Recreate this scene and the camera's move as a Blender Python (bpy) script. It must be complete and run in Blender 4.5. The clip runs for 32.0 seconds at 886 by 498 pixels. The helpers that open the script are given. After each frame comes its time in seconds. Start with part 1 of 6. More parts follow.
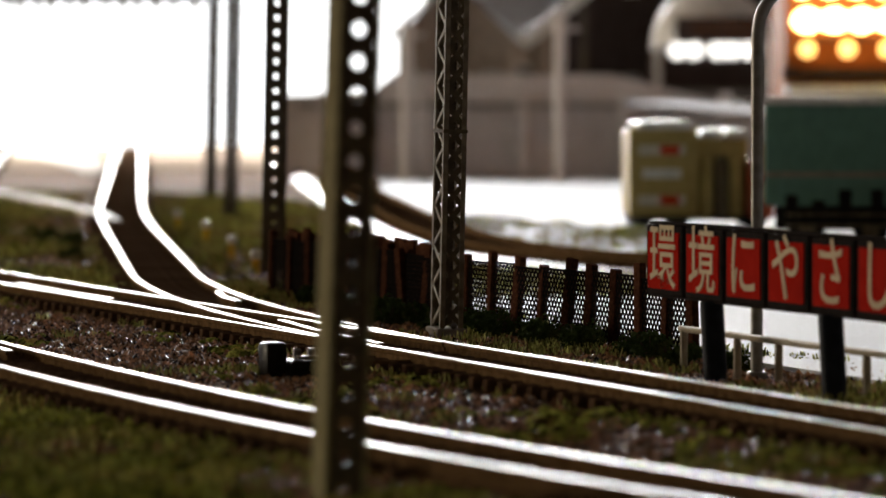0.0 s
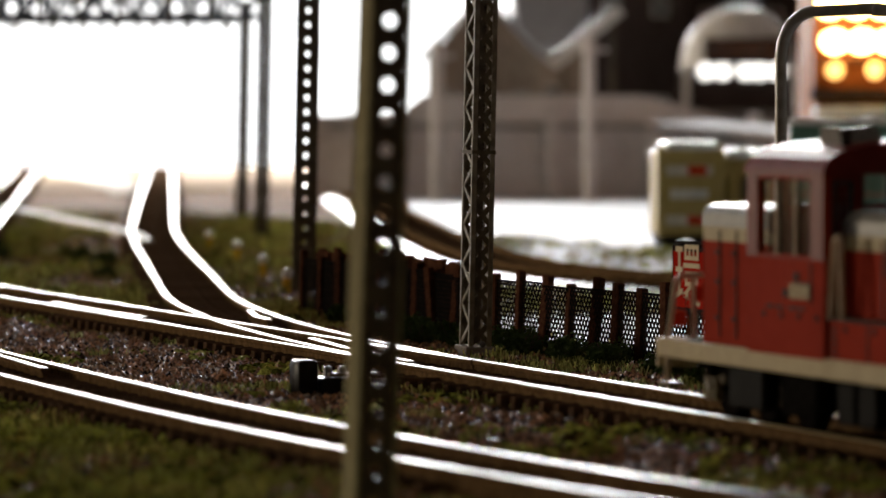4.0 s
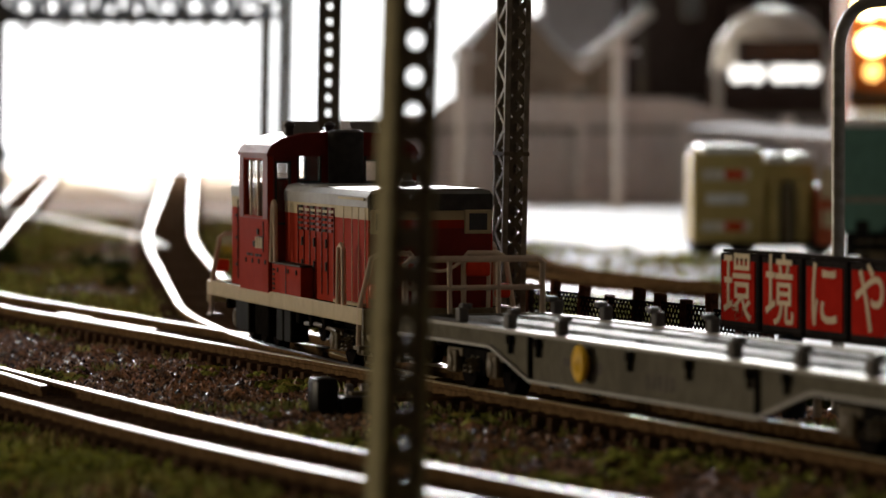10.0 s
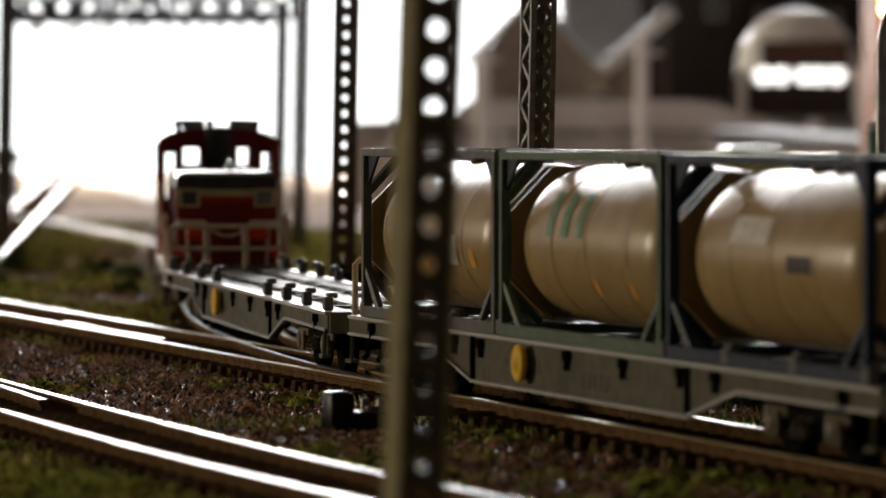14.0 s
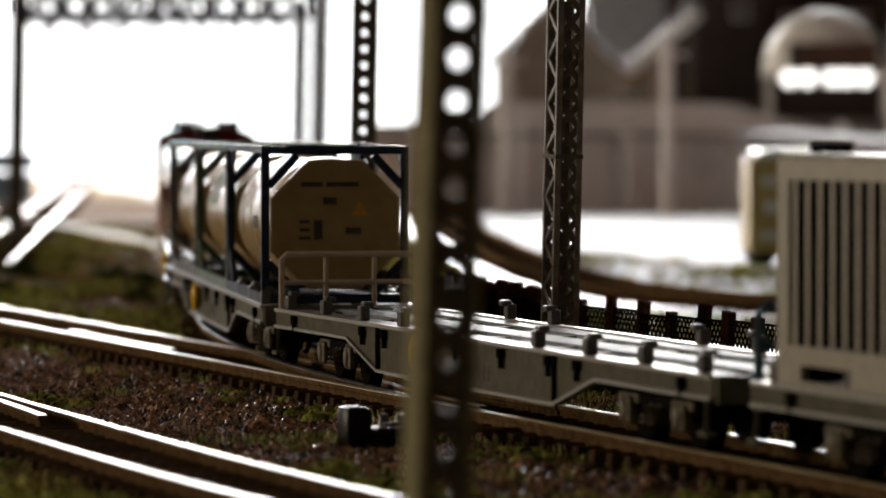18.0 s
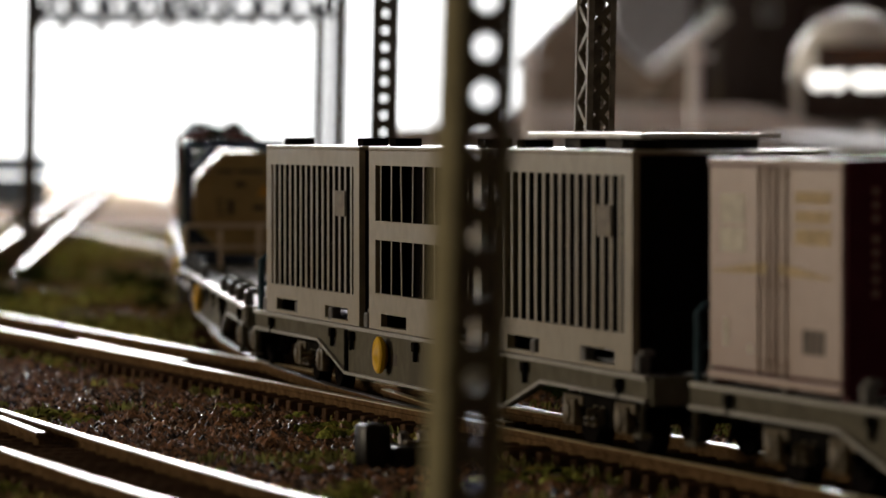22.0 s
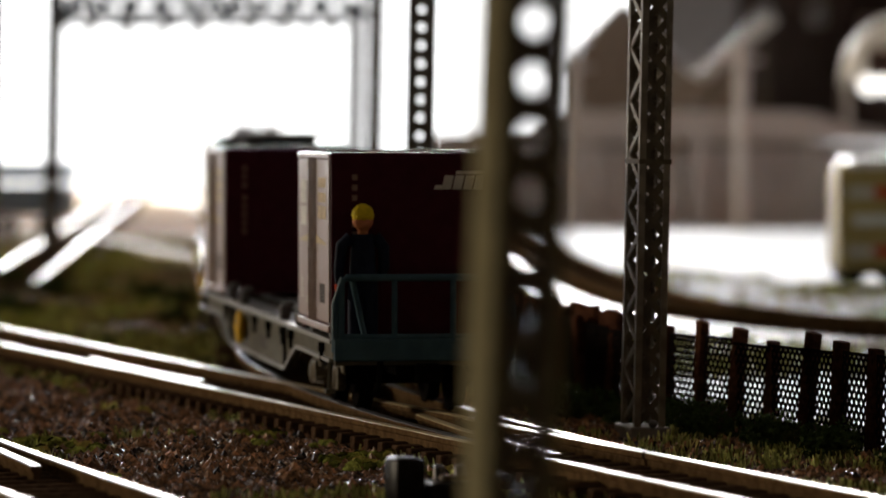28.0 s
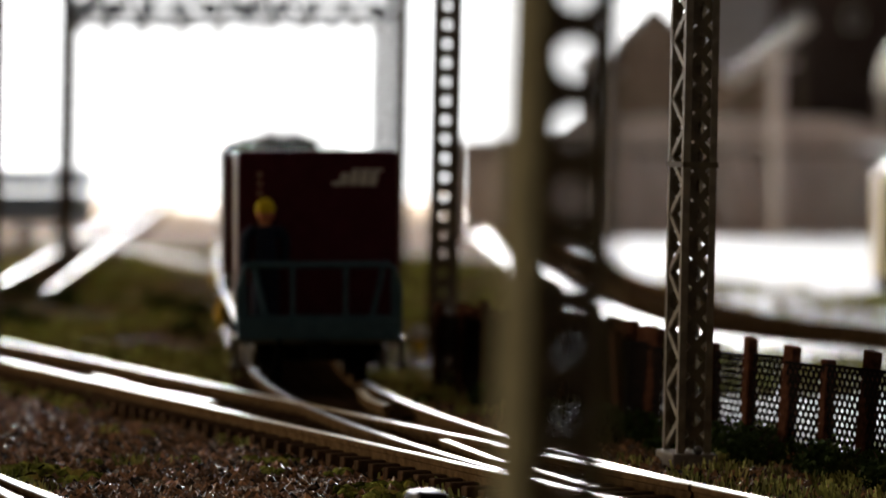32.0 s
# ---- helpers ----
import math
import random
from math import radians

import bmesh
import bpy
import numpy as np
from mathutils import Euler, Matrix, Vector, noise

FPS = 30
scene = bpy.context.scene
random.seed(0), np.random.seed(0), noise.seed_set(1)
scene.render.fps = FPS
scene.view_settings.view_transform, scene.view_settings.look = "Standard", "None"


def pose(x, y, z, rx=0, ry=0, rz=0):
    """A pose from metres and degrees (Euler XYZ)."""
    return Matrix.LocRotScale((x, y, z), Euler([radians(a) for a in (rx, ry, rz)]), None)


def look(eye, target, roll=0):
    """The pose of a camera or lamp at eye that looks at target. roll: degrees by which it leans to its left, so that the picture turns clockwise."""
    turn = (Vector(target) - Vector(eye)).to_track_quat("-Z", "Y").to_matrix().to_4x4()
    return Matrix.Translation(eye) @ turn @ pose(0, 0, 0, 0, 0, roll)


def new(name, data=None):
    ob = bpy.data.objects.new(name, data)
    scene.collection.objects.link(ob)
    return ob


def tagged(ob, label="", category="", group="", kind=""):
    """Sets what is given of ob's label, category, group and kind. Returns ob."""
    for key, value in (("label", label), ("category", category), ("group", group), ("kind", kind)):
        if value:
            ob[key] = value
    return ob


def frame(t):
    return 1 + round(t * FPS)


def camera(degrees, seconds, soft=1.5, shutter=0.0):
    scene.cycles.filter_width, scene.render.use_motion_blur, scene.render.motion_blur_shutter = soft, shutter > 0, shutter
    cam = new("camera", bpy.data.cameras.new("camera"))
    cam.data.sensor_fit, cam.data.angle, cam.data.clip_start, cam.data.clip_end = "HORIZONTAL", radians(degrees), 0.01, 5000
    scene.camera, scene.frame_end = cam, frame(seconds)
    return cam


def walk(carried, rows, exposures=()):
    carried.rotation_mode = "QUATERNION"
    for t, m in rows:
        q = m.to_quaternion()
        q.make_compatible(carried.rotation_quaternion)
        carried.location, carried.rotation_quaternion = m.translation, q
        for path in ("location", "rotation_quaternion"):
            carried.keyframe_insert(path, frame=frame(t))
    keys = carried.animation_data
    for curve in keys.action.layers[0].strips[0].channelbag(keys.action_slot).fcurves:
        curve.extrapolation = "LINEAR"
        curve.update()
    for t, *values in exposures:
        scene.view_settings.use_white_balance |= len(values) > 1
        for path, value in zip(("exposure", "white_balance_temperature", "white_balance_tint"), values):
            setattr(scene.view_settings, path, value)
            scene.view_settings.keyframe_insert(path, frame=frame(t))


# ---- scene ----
cam = camera(10.976, 32.0)

WAY = [  # seconds, eye, turn to the right and up in degrees
    (0, (0.00137, -0.06633, 0.02841), 0.0515, -1.9990),
    (1, (0.00195, -0.09314, 0.02899), -0.1916, -1.7699),
    (2, (0.00181, -0.08685, 0.02885), -0.2336, -1.7640),
    (4, (0.00154, -0.07423, 0.02858), -0.3226, -1.7483),
    (6, (0.00126, -0.06163, 0.02830), -0.4181, -1.7282),
    (8, (0.00101, -0.05060, 0.02810), -0.5177, -1.7076),
    (10, (0.00073, -0.03766, 0.02781), -0.6262, -1.6815),
    (12, (0.00046, -0.02494, 0.02753), -0.7411, -1.6543),
    (14, (0.00021, -0.01244, 0.02725), -0.8633, -1.6266),
    (16, (-0.00002, 0.00003, 0.02699), -0.9948, -1.5995),
    (18, (-0.00032, 0.01277, 0.02671), -1.1261, -1.5711),
    (20, (-0.00066, 0.02571, 0.02648), -1.2605, -1.5457),
    (22, (-0.00100, 0.03830, 0.02622), -1.4014, -1.5154),
    (24, (-0.00135, 0.05077, 0.02596), -1.5506, -1.4822),
    (26, (-0.00169, 0.06314, 0.02570), -1.7096, -1.4452),
    (28, (-0.00200, 0.07840, 0.02548), -1.8980, -1.4080),
    (30, (-0.00252, 0.09420, 0.02518), -2.0560, -1.3560),
    (32, (-0.00296, 0.11240, 0.02488), -2.2500, -1.3080),
]
walk(cam, [(t, pose(*eye, 90 + up, 0, -turn)) for t, eye, turn, up in WAY])

# focus lies on the fence beside the track
cam.data.dof.use_dof = True
cam.data.dof.focus_distance = 0.53
cam.data.dof.aperture_fstop = 72.0

# ---- light: daylight through the windows of the room ----
world = bpy.data.worlds.new("daylight")
scene.world = world
world.use_nodes = True
wn = world.node_tree
sky = wn.nodes.new("ShaderNodeTexSky")
sky.sky_type = "NISHITA"
sky.sun_disc = False
sky.sun_elevation = radians(38)
sky.sun_rotation = radians(-60)
wn.links.new(sky.outputs["Color"], wn.nodes["Background"].inputs["Color"])
wn.nodes["Background"].inputs["Strength"].default_value = 0.05


def window_lamp(name, m, wide, high, watts, colour):
    lamp = bpy.data.lights.new(name, "AREA")
    lamp.shape, lamp.size, lamp.size_y, lamp.energy, lamp.color = "RECTANGLE", wide, high, watts, colour
    ob = new(name, lamp)
    ob.matrix_world = m
    return ob


# one lamp in each of the two window openings, both towards the far left corner of the room
window_lamp("window_light_back", look((-0.10, 2.36, 0.34), (0.0, 0.5, 0.0)), 0.8, 0.5, 34, (1.0, 0.98, 0.95))
window_lamp("window_light_side", look((-1.76, 1.50, 0.22), (-0.02, 0.55, 0.0)), 0.5, 0.3, 13.0, (1.0, 0.84, 0.63))
scene.view_settings.exposure = 0.42

# ---- materials ----
def material(name, base, other=None, rough=0.6, metal=0.0, grain=900.0, bump=0.25, spots=None, spot_scale=150.0, depth=0.0002, glow=0.0, vary=0.0, sheen=0.02, island=0.0):
    """A procedural surface: two tones mixed by fine and coarse noise, worn spots, relief and uneven gloss."""
    m = bpy.data.materials.new(name)
    m.use_nodes = True
    t = m.node_tree
    b = t.nodes["Principled BSDF"]
    other = other or tuple(c * 0.72 for c in base)
    co = t.nodes.new("ShaderNodeTexCoord")
    fine = t.nodes.new("ShaderNodeTexNoise")
    fine.inputs["Scale"].default_value, fine.inputs["Detail"].default_value = grain, 6
    coarse = t.nodes.new("ShaderNodeTexNoise")
    coarse.inputs["Scale"].default_value, coarse.inputs["Detail"].default_value = spot_scale, 4
    for node in (fine, coarse):
        t.links.new(co.outputs["Object"], node.inputs["Vector"])
    ramp = t.nodes.new("ShaderNodeValToRGB")
    ramp.color_ramp.elements[0].position, ramp.color_ramp.elements[1].position = 0.36, 0.64
    ramp.color_ramp.elements[0].color, ramp.color_ramp.elements[1].color = (*other, 1), (*base, 1)
    t.links.new(fine.outputs["Fac"], ramp.inputs["Fac"])
    mix = t.nodes.new("ShaderNodeMix")
    mix.data_type = "RGBA"
    edge = t.nodes.new("ShaderNodeMapRange")
    edge.inputs["From Min"].default_value, edge.inputs["From Max"].default_value = 0.55, 0.72
    t.links.new(coarse.outputs["Fac"], edge.inputs["Value"])
    t.links.new(edge.outputs["Result"], mix.inputs["Factor"])
    t.links.new(ramp.outputs["Color"], mix.inputs["A"])
    mix.inputs["B"].default_value = (*(spots or tuple(c * 0.8 for c in base)), 1)
    colour = mix.outputs["Result"]
    if vary:
        info = t.nodes.new("ShaderNodeObjectInfo")
        rng = t.nodes.new("ShaderNodeMapRange")
        rng.inputs["To Min"].default_value, rng.inputs["To Max"].default_value = 1 - vary, 1 + vary
        hsv = t.nodes.new("ShaderNodeHueSaturation")
        t.links.new(info.outputs["Random"], rng.inputs["Value"])
        t.links.new(rng.outputs["Result"], hsv.inputs["Value"])
        t.links.new(colour, hsv.inputs["Color"])
        colour = hsv.outputs["Color"]
    if island:
        geo = t.nodes.new("ShaderNodeNewGeometry")
        rng = t.nodes.new("ShaderNodeMapRange")
        rng.inputs["To Min"].default_value, rng.inputs["To Max"].default_value = 1 - island, 1 + island
        hsv = t.nodes.new("ShaderNodeHueSaturation")
        t.links.new(geo.outputs["Random Per Island"], rng.inputs["Value"])
        t.links.new(rng.outputs["Result"], hsv.inputs["Value"])
        t.links.new(colour, hsv.inputs["Color"])
        colour = hsv.outputs["Color"]
    t.links.new(colour, b.inputs["Base Color"])
    gloss = t.nodes.new("ShaderNodeMapRange")
    gloss.inputs["To Min"].default_value, gloss.inputs["To Max"].default_value = max(0.03, rough - 0.1), min(1, rough + 0.12)
    t.links.new(coarse.outputs["Fac"], gloss.inputs["Value"])
    t.links.new(gloss.outputs["Result"], b.inputs["Roughness"])
    b.inputs["Metallic"].default_value = metal
    b.inputs["Specular IOR Level"].default_value = sheen
    if bump:
        bp = t.nodes.new("ShaderNodeBump")
        bp.inputs["Strength"].default_value, bp.inputs["Distance"].default_value = bump, depth
        t.links.new(fine.outputs["Fac"], bp.inputs["Height"])
        t.links.new(bp.outputs["Normal"], b.inputs["Normal"])
    if glow:
        b.inputs["Emission Color"].default_value = (*base, 1)
        b.inputs["Emission Strength"].default_value = glow
    return m


def glass(name, tint=(1, 1, 1), rough=0.02):
    m = bpy.data.materials.new(name)
    m.use_nodes = True
    b = m.node_tree.nodes["Principled BSDF"]
    b.inputs["Base Color"].default_value = (*tint, 1)
    b.inputs["Roughness"].default_value = rough
    b.inputs["Transmission Weight"].default_value = 1.0
    b.inputs["IOR"].default_value = 1.45
    return m


SOIL = material("soil", (0.16, 0.08, 0.038), (0.055, 0.028, 0.014), 0.85, 0, 1500, 0.7, (0.13, 0.085, 0.036), 60, 0.0006, sheen=0.01)
STONE = material("ballast_stone", (0.40, 0.205, 0.092), (0.08, 0.038, 0.017), 0.4, 0, 2500, 0.3, (0.21, 0.10, 0.046), 300, sheen=0.25, island=1.0)
GRASS = material("grass_flock", (0.47, 0.47, 0.17), (0.20, 0.22, 0.07), 0.8, 0, 700, 0.3, (0.54, 0.45, 0.20), 90, sheen=0.0, island=0.9)
GRASS_DRY = material("dry_grass_flock", (0.42, 0.32, 0.14), (0.22, 0.17, 0.07), 0.8, 0, 700, 0.3, (0.20, 0.19, 0.065), 90, sheen=0.0, island=0.5)
SHRUB = material("shrub_foam", (0.05, 0.075, 0.02), (0.022, 0.038, 0.01), 0.9, 0, 1800, 0.5, (0.09, 0.085, 0.025), 240, sheen=0.05)
RAIL_TOP = material("worn_rail_steel", (0.19, 0.178, 0.172), (0.13, 0.122, 0.117), 0.4, 1.0, 500, 0.04, (0.10, 0.087, 0.08), 60)
RAIL_TAN = material("rail_head_cream_tan", (0.62, 0.51, 0.31), (0.50, 0.41, 0.24), 0.36, 0.0, 500, 0.05, (0.38, 0.29, 0.15), 60, sheen=0.24)
RAIL_SIDE = material("rail_side_brown", (0.155, 0.095, 0.046), (0.085, 0.05, 0.025), 0.7, 0.0, 900, 0.15, (0.11, 0.066, 0.033), 200, sheen=0.0)
SLEEPER = material("sleeper_brown_plastic", (0.10, 0.06, 0.036), (0.055, 0.034, 0.021), 0.8, 0, 1300, 0.3, vary=0.25, sheen=0.0)
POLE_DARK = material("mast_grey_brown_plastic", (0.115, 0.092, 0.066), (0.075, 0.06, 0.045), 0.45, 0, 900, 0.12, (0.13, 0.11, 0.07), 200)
# paler copy of the mast plastic, with the light on its sides put in
POLE_LIT = material("lattice_plastic_lit", (0.20, 0.165, 0.12), (0.13, 0.105, 0.075), 0.4, 0, 900, 0.12, (0.24, 0.2, 0.14), 200, sheen=0.15)
RUST = material("rusty_brown_post", (0.068, 0.028, 0.016), (0.032, 0.014, 0.009), 0.8, 0, 1500, 0.4, (0.085, 0.038, 0.02), 350, vary=0.35, sheen=0.0)
MESH_WIRE = material("dark_wire_mesh", (0.012, 0.010, 0.009), None, 0.7, 0.0, 1500, 0.1, sheen=0.0)
SIGN_RED = material("sign_red_paint", (0.40, 0.022, 0.014), (0.34, 0.018, 0.012), 0.6, 0, 600, 0.08, (0.31, 0.018, 0.013), 200, sheen=0.0)
SIGN_TEXT = material("sign_cream_paint", (0.66, 0.57, 0.42), (0.58, 0.5, 0.36), 0.7, 0, 600, 0.05, sheen=0.0)
SIGN_FRAME = material("sign_black_frame", (0.03, 0.026, 0.026), None, 0.6, 0, 800, 0.1, sheen=0.0)
POST_BLUE = material("post_blue_black", (0.022, 0.026, 0.034), None, 0.4, 0, 800, 0.1)
PIPE = material("pipe_beige", (0.42, 0.37, 0.28), (0.33, 0.29, 0.22), 0.45, 0, 800, 0.1)
LAMP_GREY = material("lamp_post_grey", (0.30, 0.29, 0.27), (0.22, 0.21, 0.19), 0.35, 0.3, 800, 0.08)
PLAZA = material("plaza_pale_gravel", (0.66, 0.695, 0.75), (0.54, 0.57, 0.615), 0.6, 0, 1600, 0.3, (0.59, 0.62, 0.67), 40, 0.0003, sheen=0.02)
ROAD = material("road_grey_tarmac", (0.17, 0.16, 0.15), (0.12, 0.115, 0.11), 0.55, 0, 1500, 0.3, (0.2, 0.19, 0.17), 30, sheen=0.08)
CONCRETE = material("concrete_grey_brown", (0.27, 0.235, 0.20), (0.2, 0.175, 0.15), 0.8, 0, 500, 0.3, (0.19, 0.16, 0.14), 40, sheen=0.08)
LOCO_RED = material("loco_vermilion", (0.31, 0.030, 0.014), (0.28, 0.026, 0.012), 0.42, 0, 700, 0.05, (0.24, 0.022, 0.010), 140, sheen=0.004)
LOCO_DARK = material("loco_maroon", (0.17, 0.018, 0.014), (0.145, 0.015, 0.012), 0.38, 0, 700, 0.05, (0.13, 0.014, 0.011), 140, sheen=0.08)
CREAM = material("cream_paint", (0.46, 0.38, 0.235), (0.41, 0.335, 0.21), 0.45, 0, 700, 0.05, (0.36, 0.295, 0.185), 160, sheen=0.05)
HOOD_GREY = material("hood_top_grey", (0.22, 0.215, 0.20), (0.18, 0.175, 0.165), 0.35, 0, 700, 0.06, (0.16, 0.155, 0.145), 160, sheen=0.3)
EXHAUST = material("exhaust_dark_grey", (0.055, 0.05, 0.048), None, 0.5, 0, 900, 0.1)
BLACK = material("underframe_black", (0.010, 0.0092, 0.0085), (0.006, 0.0055, 0.005), 0.5, 0, 900, 0.15, (0.014, 0.013, 0.012), 240, sheen=0.0)
TANK_GREY = material("underframe_grey", (0.009, 0.008, 0.0075), (0.006, 0.0055, 0.005), 0.5, 0, 900, 0.1, sheen=0.01)
RED_LAMP = material("red_plastic", (0.62, 0.05, 0.02), None, 0.3, 0, 700, 0.04)
RAILING = material("railing_cream_brown", (0.60, 0.48, 0.36), (0.50, 0.40, 0.30), 0.5, 0, 700, 0.05, sheen=0.02)
WAGON = material("wagon_grey_paint", (0.128, 0.117, 0.088), (0.102, 0.094, 0.071), 0.45, 0.0, 700, 0.06, (0.09, 0.082, 0.063), 130, sheen=0.005)
WAGON_DECK = material("wagon_deck_grey", (0.27, 0.285, 0.315), (0.21, 0.222, 0.248), 0.5, 0.0, 700, 0.05, (0.14, 0.148, 0.165), 130, sheen=0.005)
WAGON_BLUE = material("wagon_blue_grey_paint", (0.07, 0.125, 0.16), (0.055, 0.10, 0.13), 0.4, 0, 700, 0.06)
YELLOW = material("yellow_brake_wheel", (0.75, 0.46, 0.03), (0.65, 0.38, 0.03), 0.45, 0, 700, 0.05)
WHEEL = material("wheel_dark_metal", (0.012, 0.010, 0.009), (0.007, 0.006, 0.006), 0.5, 0.0, 900, 0.08, sheen=0.0)
BEARING = material("axle_box_brown_grey", (0.17, 0.135, 0.085), (0.09, 0.07, 0.045), 0.4, 0.0, 900, 0.15, sheen=0.05)
TANK = material("tank_beige", (0.36, 0.25, 0.11), (0.31, 0.215, 0.095), 0.3, 0.0, 500, 0.04, (0.28, 0.19, 0.082), 90, sheen=0.08)
TANK_FRAME_GREEN = material("frame_pale_green", (0.10, 0.14, 0.095), (0.08, 0.11, 0.076), 0.4, 0, 700, 0.05)
TANK_FRAME_GREY = material("frame_grey", (0.13, 0.125, 0.12), (0.10, 0.095, 0.09), 0.4, 0, 700, 0.05)
TANK_FRAME_NAVY = material("frame_navy", (0.03, 0.04, 0.065), (0.02, 0.028, 0.045), 0.4, 0, 700, 0.05)
VENT = material("slatted_container_grey", (0.235, 0.195, 0.13), (0.195, 0.162, 0.108), 0.4, 0, 600, 0.05, (0.17, 0.143, 0.098), 100, sheen=0.15)
# near-black that puts shade into the container's recesses and end walls
VENT_SHADE = material("slatted_container_shade", (0.008, 0.007, 0.007), None, 0.8, 0, 600, 0.05, sheen=0.0)
PURPLE = material("container_maroon", (0.068, 0.013, 0.022), (0.055, 0.011, 0.018), 0.4, 0, 600, 0.05, (0.05, 0.01, 0.016), 120)
PURPLE_DOOR = material("container_rose_grey", (0.27, 0.165, 0.125), (0.24, 0.145, 0.11), 0.36, 0, 600, 0.05, (0.205, 0.125, 0.095), 110, sheen=0.3)
MARK_WHITE = material("stencil_white", (0.72, 0.68, 0.60), None, 0.5, 0, 900, 0.03)
MARK_TAN = material("stencil_tan", (0.58, 0.45, 0.27), None, 0.5, 0, 900, 0.03)
MARK_GREEN = material("stencil_green", (0.20, 0.33, 0.22), None, 0.5, 0, 900, 0.03)
MARK_DARK = material("stencil_dark", (0.09, 0.075, 0.065), None, 0.5, 0, 900, 0.03)
MARK_ORANGE = material("stencil_orange", (0.72, 0.36, 0.08), None, 0.5, 0, 900, 0.03)
FIG_NAVY = material("figure_navy", (0.02, 0.025, 0.045), None, 0.6, 0, 1200, 0.1)
FIG_SKIN = material("figure_orange_pink", (0.62, 0.24, 0.12), None, 0.6, 0, 1200, 0.1)
FIG_YELLOW = material("figure_yellow_cap", (0.78, 0.60, 0.03), None, 0.5, 0, 1200, 0.1)
TRUCK_GREEN = material("truck_box_green", (0.12, 0.24, 0.19), (0.10, 0.2, 0.16), 0.45, 0, 400, 0.05, sheen=0.2)
TRUCK_RED = material("truck_cab_red", (0.50, 0.12, 0.06), None, 0.4, 0, 400, 0.05)
KHAKI = material("truck_box_khaki", (0.47, 0.36, 0.14), (0.40, 0.305, 0.115), 0.5, 0, 400, 0.05, (0.34, 0.26, 0.095), 60, sheen=0.1)
WHITE = material("white_plastic", (0.80, 0.79, 0.76), None, 0.35, 0, 400, 0.04, sheen=0.5)
HOUSE_WALL = material("house_wall_brown", (0.32, 0.265, 0.215), (0.22, 0.18, 0.145), 0.8, 0, 300, 0.2, (0.165, 0.13, 0.11), 25, sheen=0.05)
HOUSE_ROOF = material("house_roof_grey", (0.36, 0.38, 0.42), (0.25, 0.265, 0.30), 0.4, 0, 500, 0.3, (0.20, 0.205, 0.22), 30, sheen=0.4)
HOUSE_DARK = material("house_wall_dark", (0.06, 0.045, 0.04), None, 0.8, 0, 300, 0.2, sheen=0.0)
ORANGE_WALL = material("shop_wall_orange", (0.22, 0.075, 0.022), (0.16, 0.052, 0.017), 0.6, 0, 300, 0.1)
BULB = material("shop_lamp_glow", (1.0, 0.66, 0.22), None, 0.5, 0, 300, 0, glow=14.0)
KERB = material("kerb_pale_stone", (0.62, 0.56, 0.46), (0.5, 0.44, 0.36), 0.7, 0, 900, 0.3, (0.42, 0.37, 0.3), 60, sheen=0.15)
LANE = material("lane_pale_gravel", (0.50, 0.47, 0.44), (0.36, 0.33, 0.30), 0.9, 0, 900, 0.3, (0.30, 0.27, 0.24), 30, sheen=0.0)
ROOM_WALL = material("room_wall_plaster", (0.26, 0.23, 0.20), (0.22, 0.195, 0.17), 0.9, 0, 30, 0.1, None, 3)
ROOM_WOOD = material("room_floor_wood", (0.10, 0.06, 0.035), (0.07, 0.04, 0.025), 0.6, 0, 20, 0.1, None, 3)
SKYGLOW = material("daylight_outside", (0.97, 0.985, 1.0), None, 0.9, 0, 2, 0, glow=1.7)
BARK = material("tree_bark", (0.10, 0.07, 0.05), None, 0.85, 0, 900, 0.4)
# pale olive for mast sides: the light from the left is in the colour
POLE_SIDE_LIT = material("mast_plastic_lit_side", (0.31, 0.275, 0.165), (0.24, 0.212, 0.13), 0.6, 0, 900, 0.12, (0.35, 0.315, 0.20), 200, sheen=0.0)
POLE_PALE = material("gantry_grey_blue_plastic", (0.13, 0.145, 0.18), (0.10, 0.11, 0.14), 0.4, 0, 900, 0.1, sheen=0.1)
LOCK = material("lock_bar_brown", (0.40, 0.29, 0.23), None, 0.45, 0, 900, 0.05)
GLARE_SLAB = material("brown_glare_slab", (0.24, 0.185, 0.15), (0.17, 0.13, 0.105), 0.9, 0, 300, 0.05, (0.15, 0.16, 0.07), 12, sheen=0.0)
STREET_WALL = material("street_wall_grey_brown", (0.72, 0.685, 0.655), (0.58, 0.55, 0.525), 0.8, 0, 500, 0.3, (0.49, 0.46, 0.44), 40, sheen=0.03)
MOSS = material("moss_foam", (0.37, 0.39, 0.085), (0.09, 0.11, 0.024), 0.9, 0, 2200, 0.8, (0.40, 0.29, 0.085), 260, 0.0005, sheen=0.0, island=0.95)
# paler grey for sill flanges: the light on their edges is painted in
FLANGE = material("flange_lit_grey", (0.22, 0.21, 0.18), (0.17, 0.16, 0.138), 0.4, 0, 900, 0.06, sheen=0.2)
# pale glossy grains that stand for glints of backlit gravel
GRIT = material("pale_glint_grit", (0.55, 0.44, 0.30), (0.28, 0.19, 0.11), 0.25, 0, 2500, 0.1, sheen=0.6, island=0.5)
PANE = glass("clear_pane")
PANE_DARK = material("dark_pane", (0.03, 0.035, 0.04), None, 0.08, 0, 300, 0, sheen=0.5)
SOCKET = material("moulded_black", (0.018, 0.016, 0.015), None, 0.35, 0, 900, 0.1)

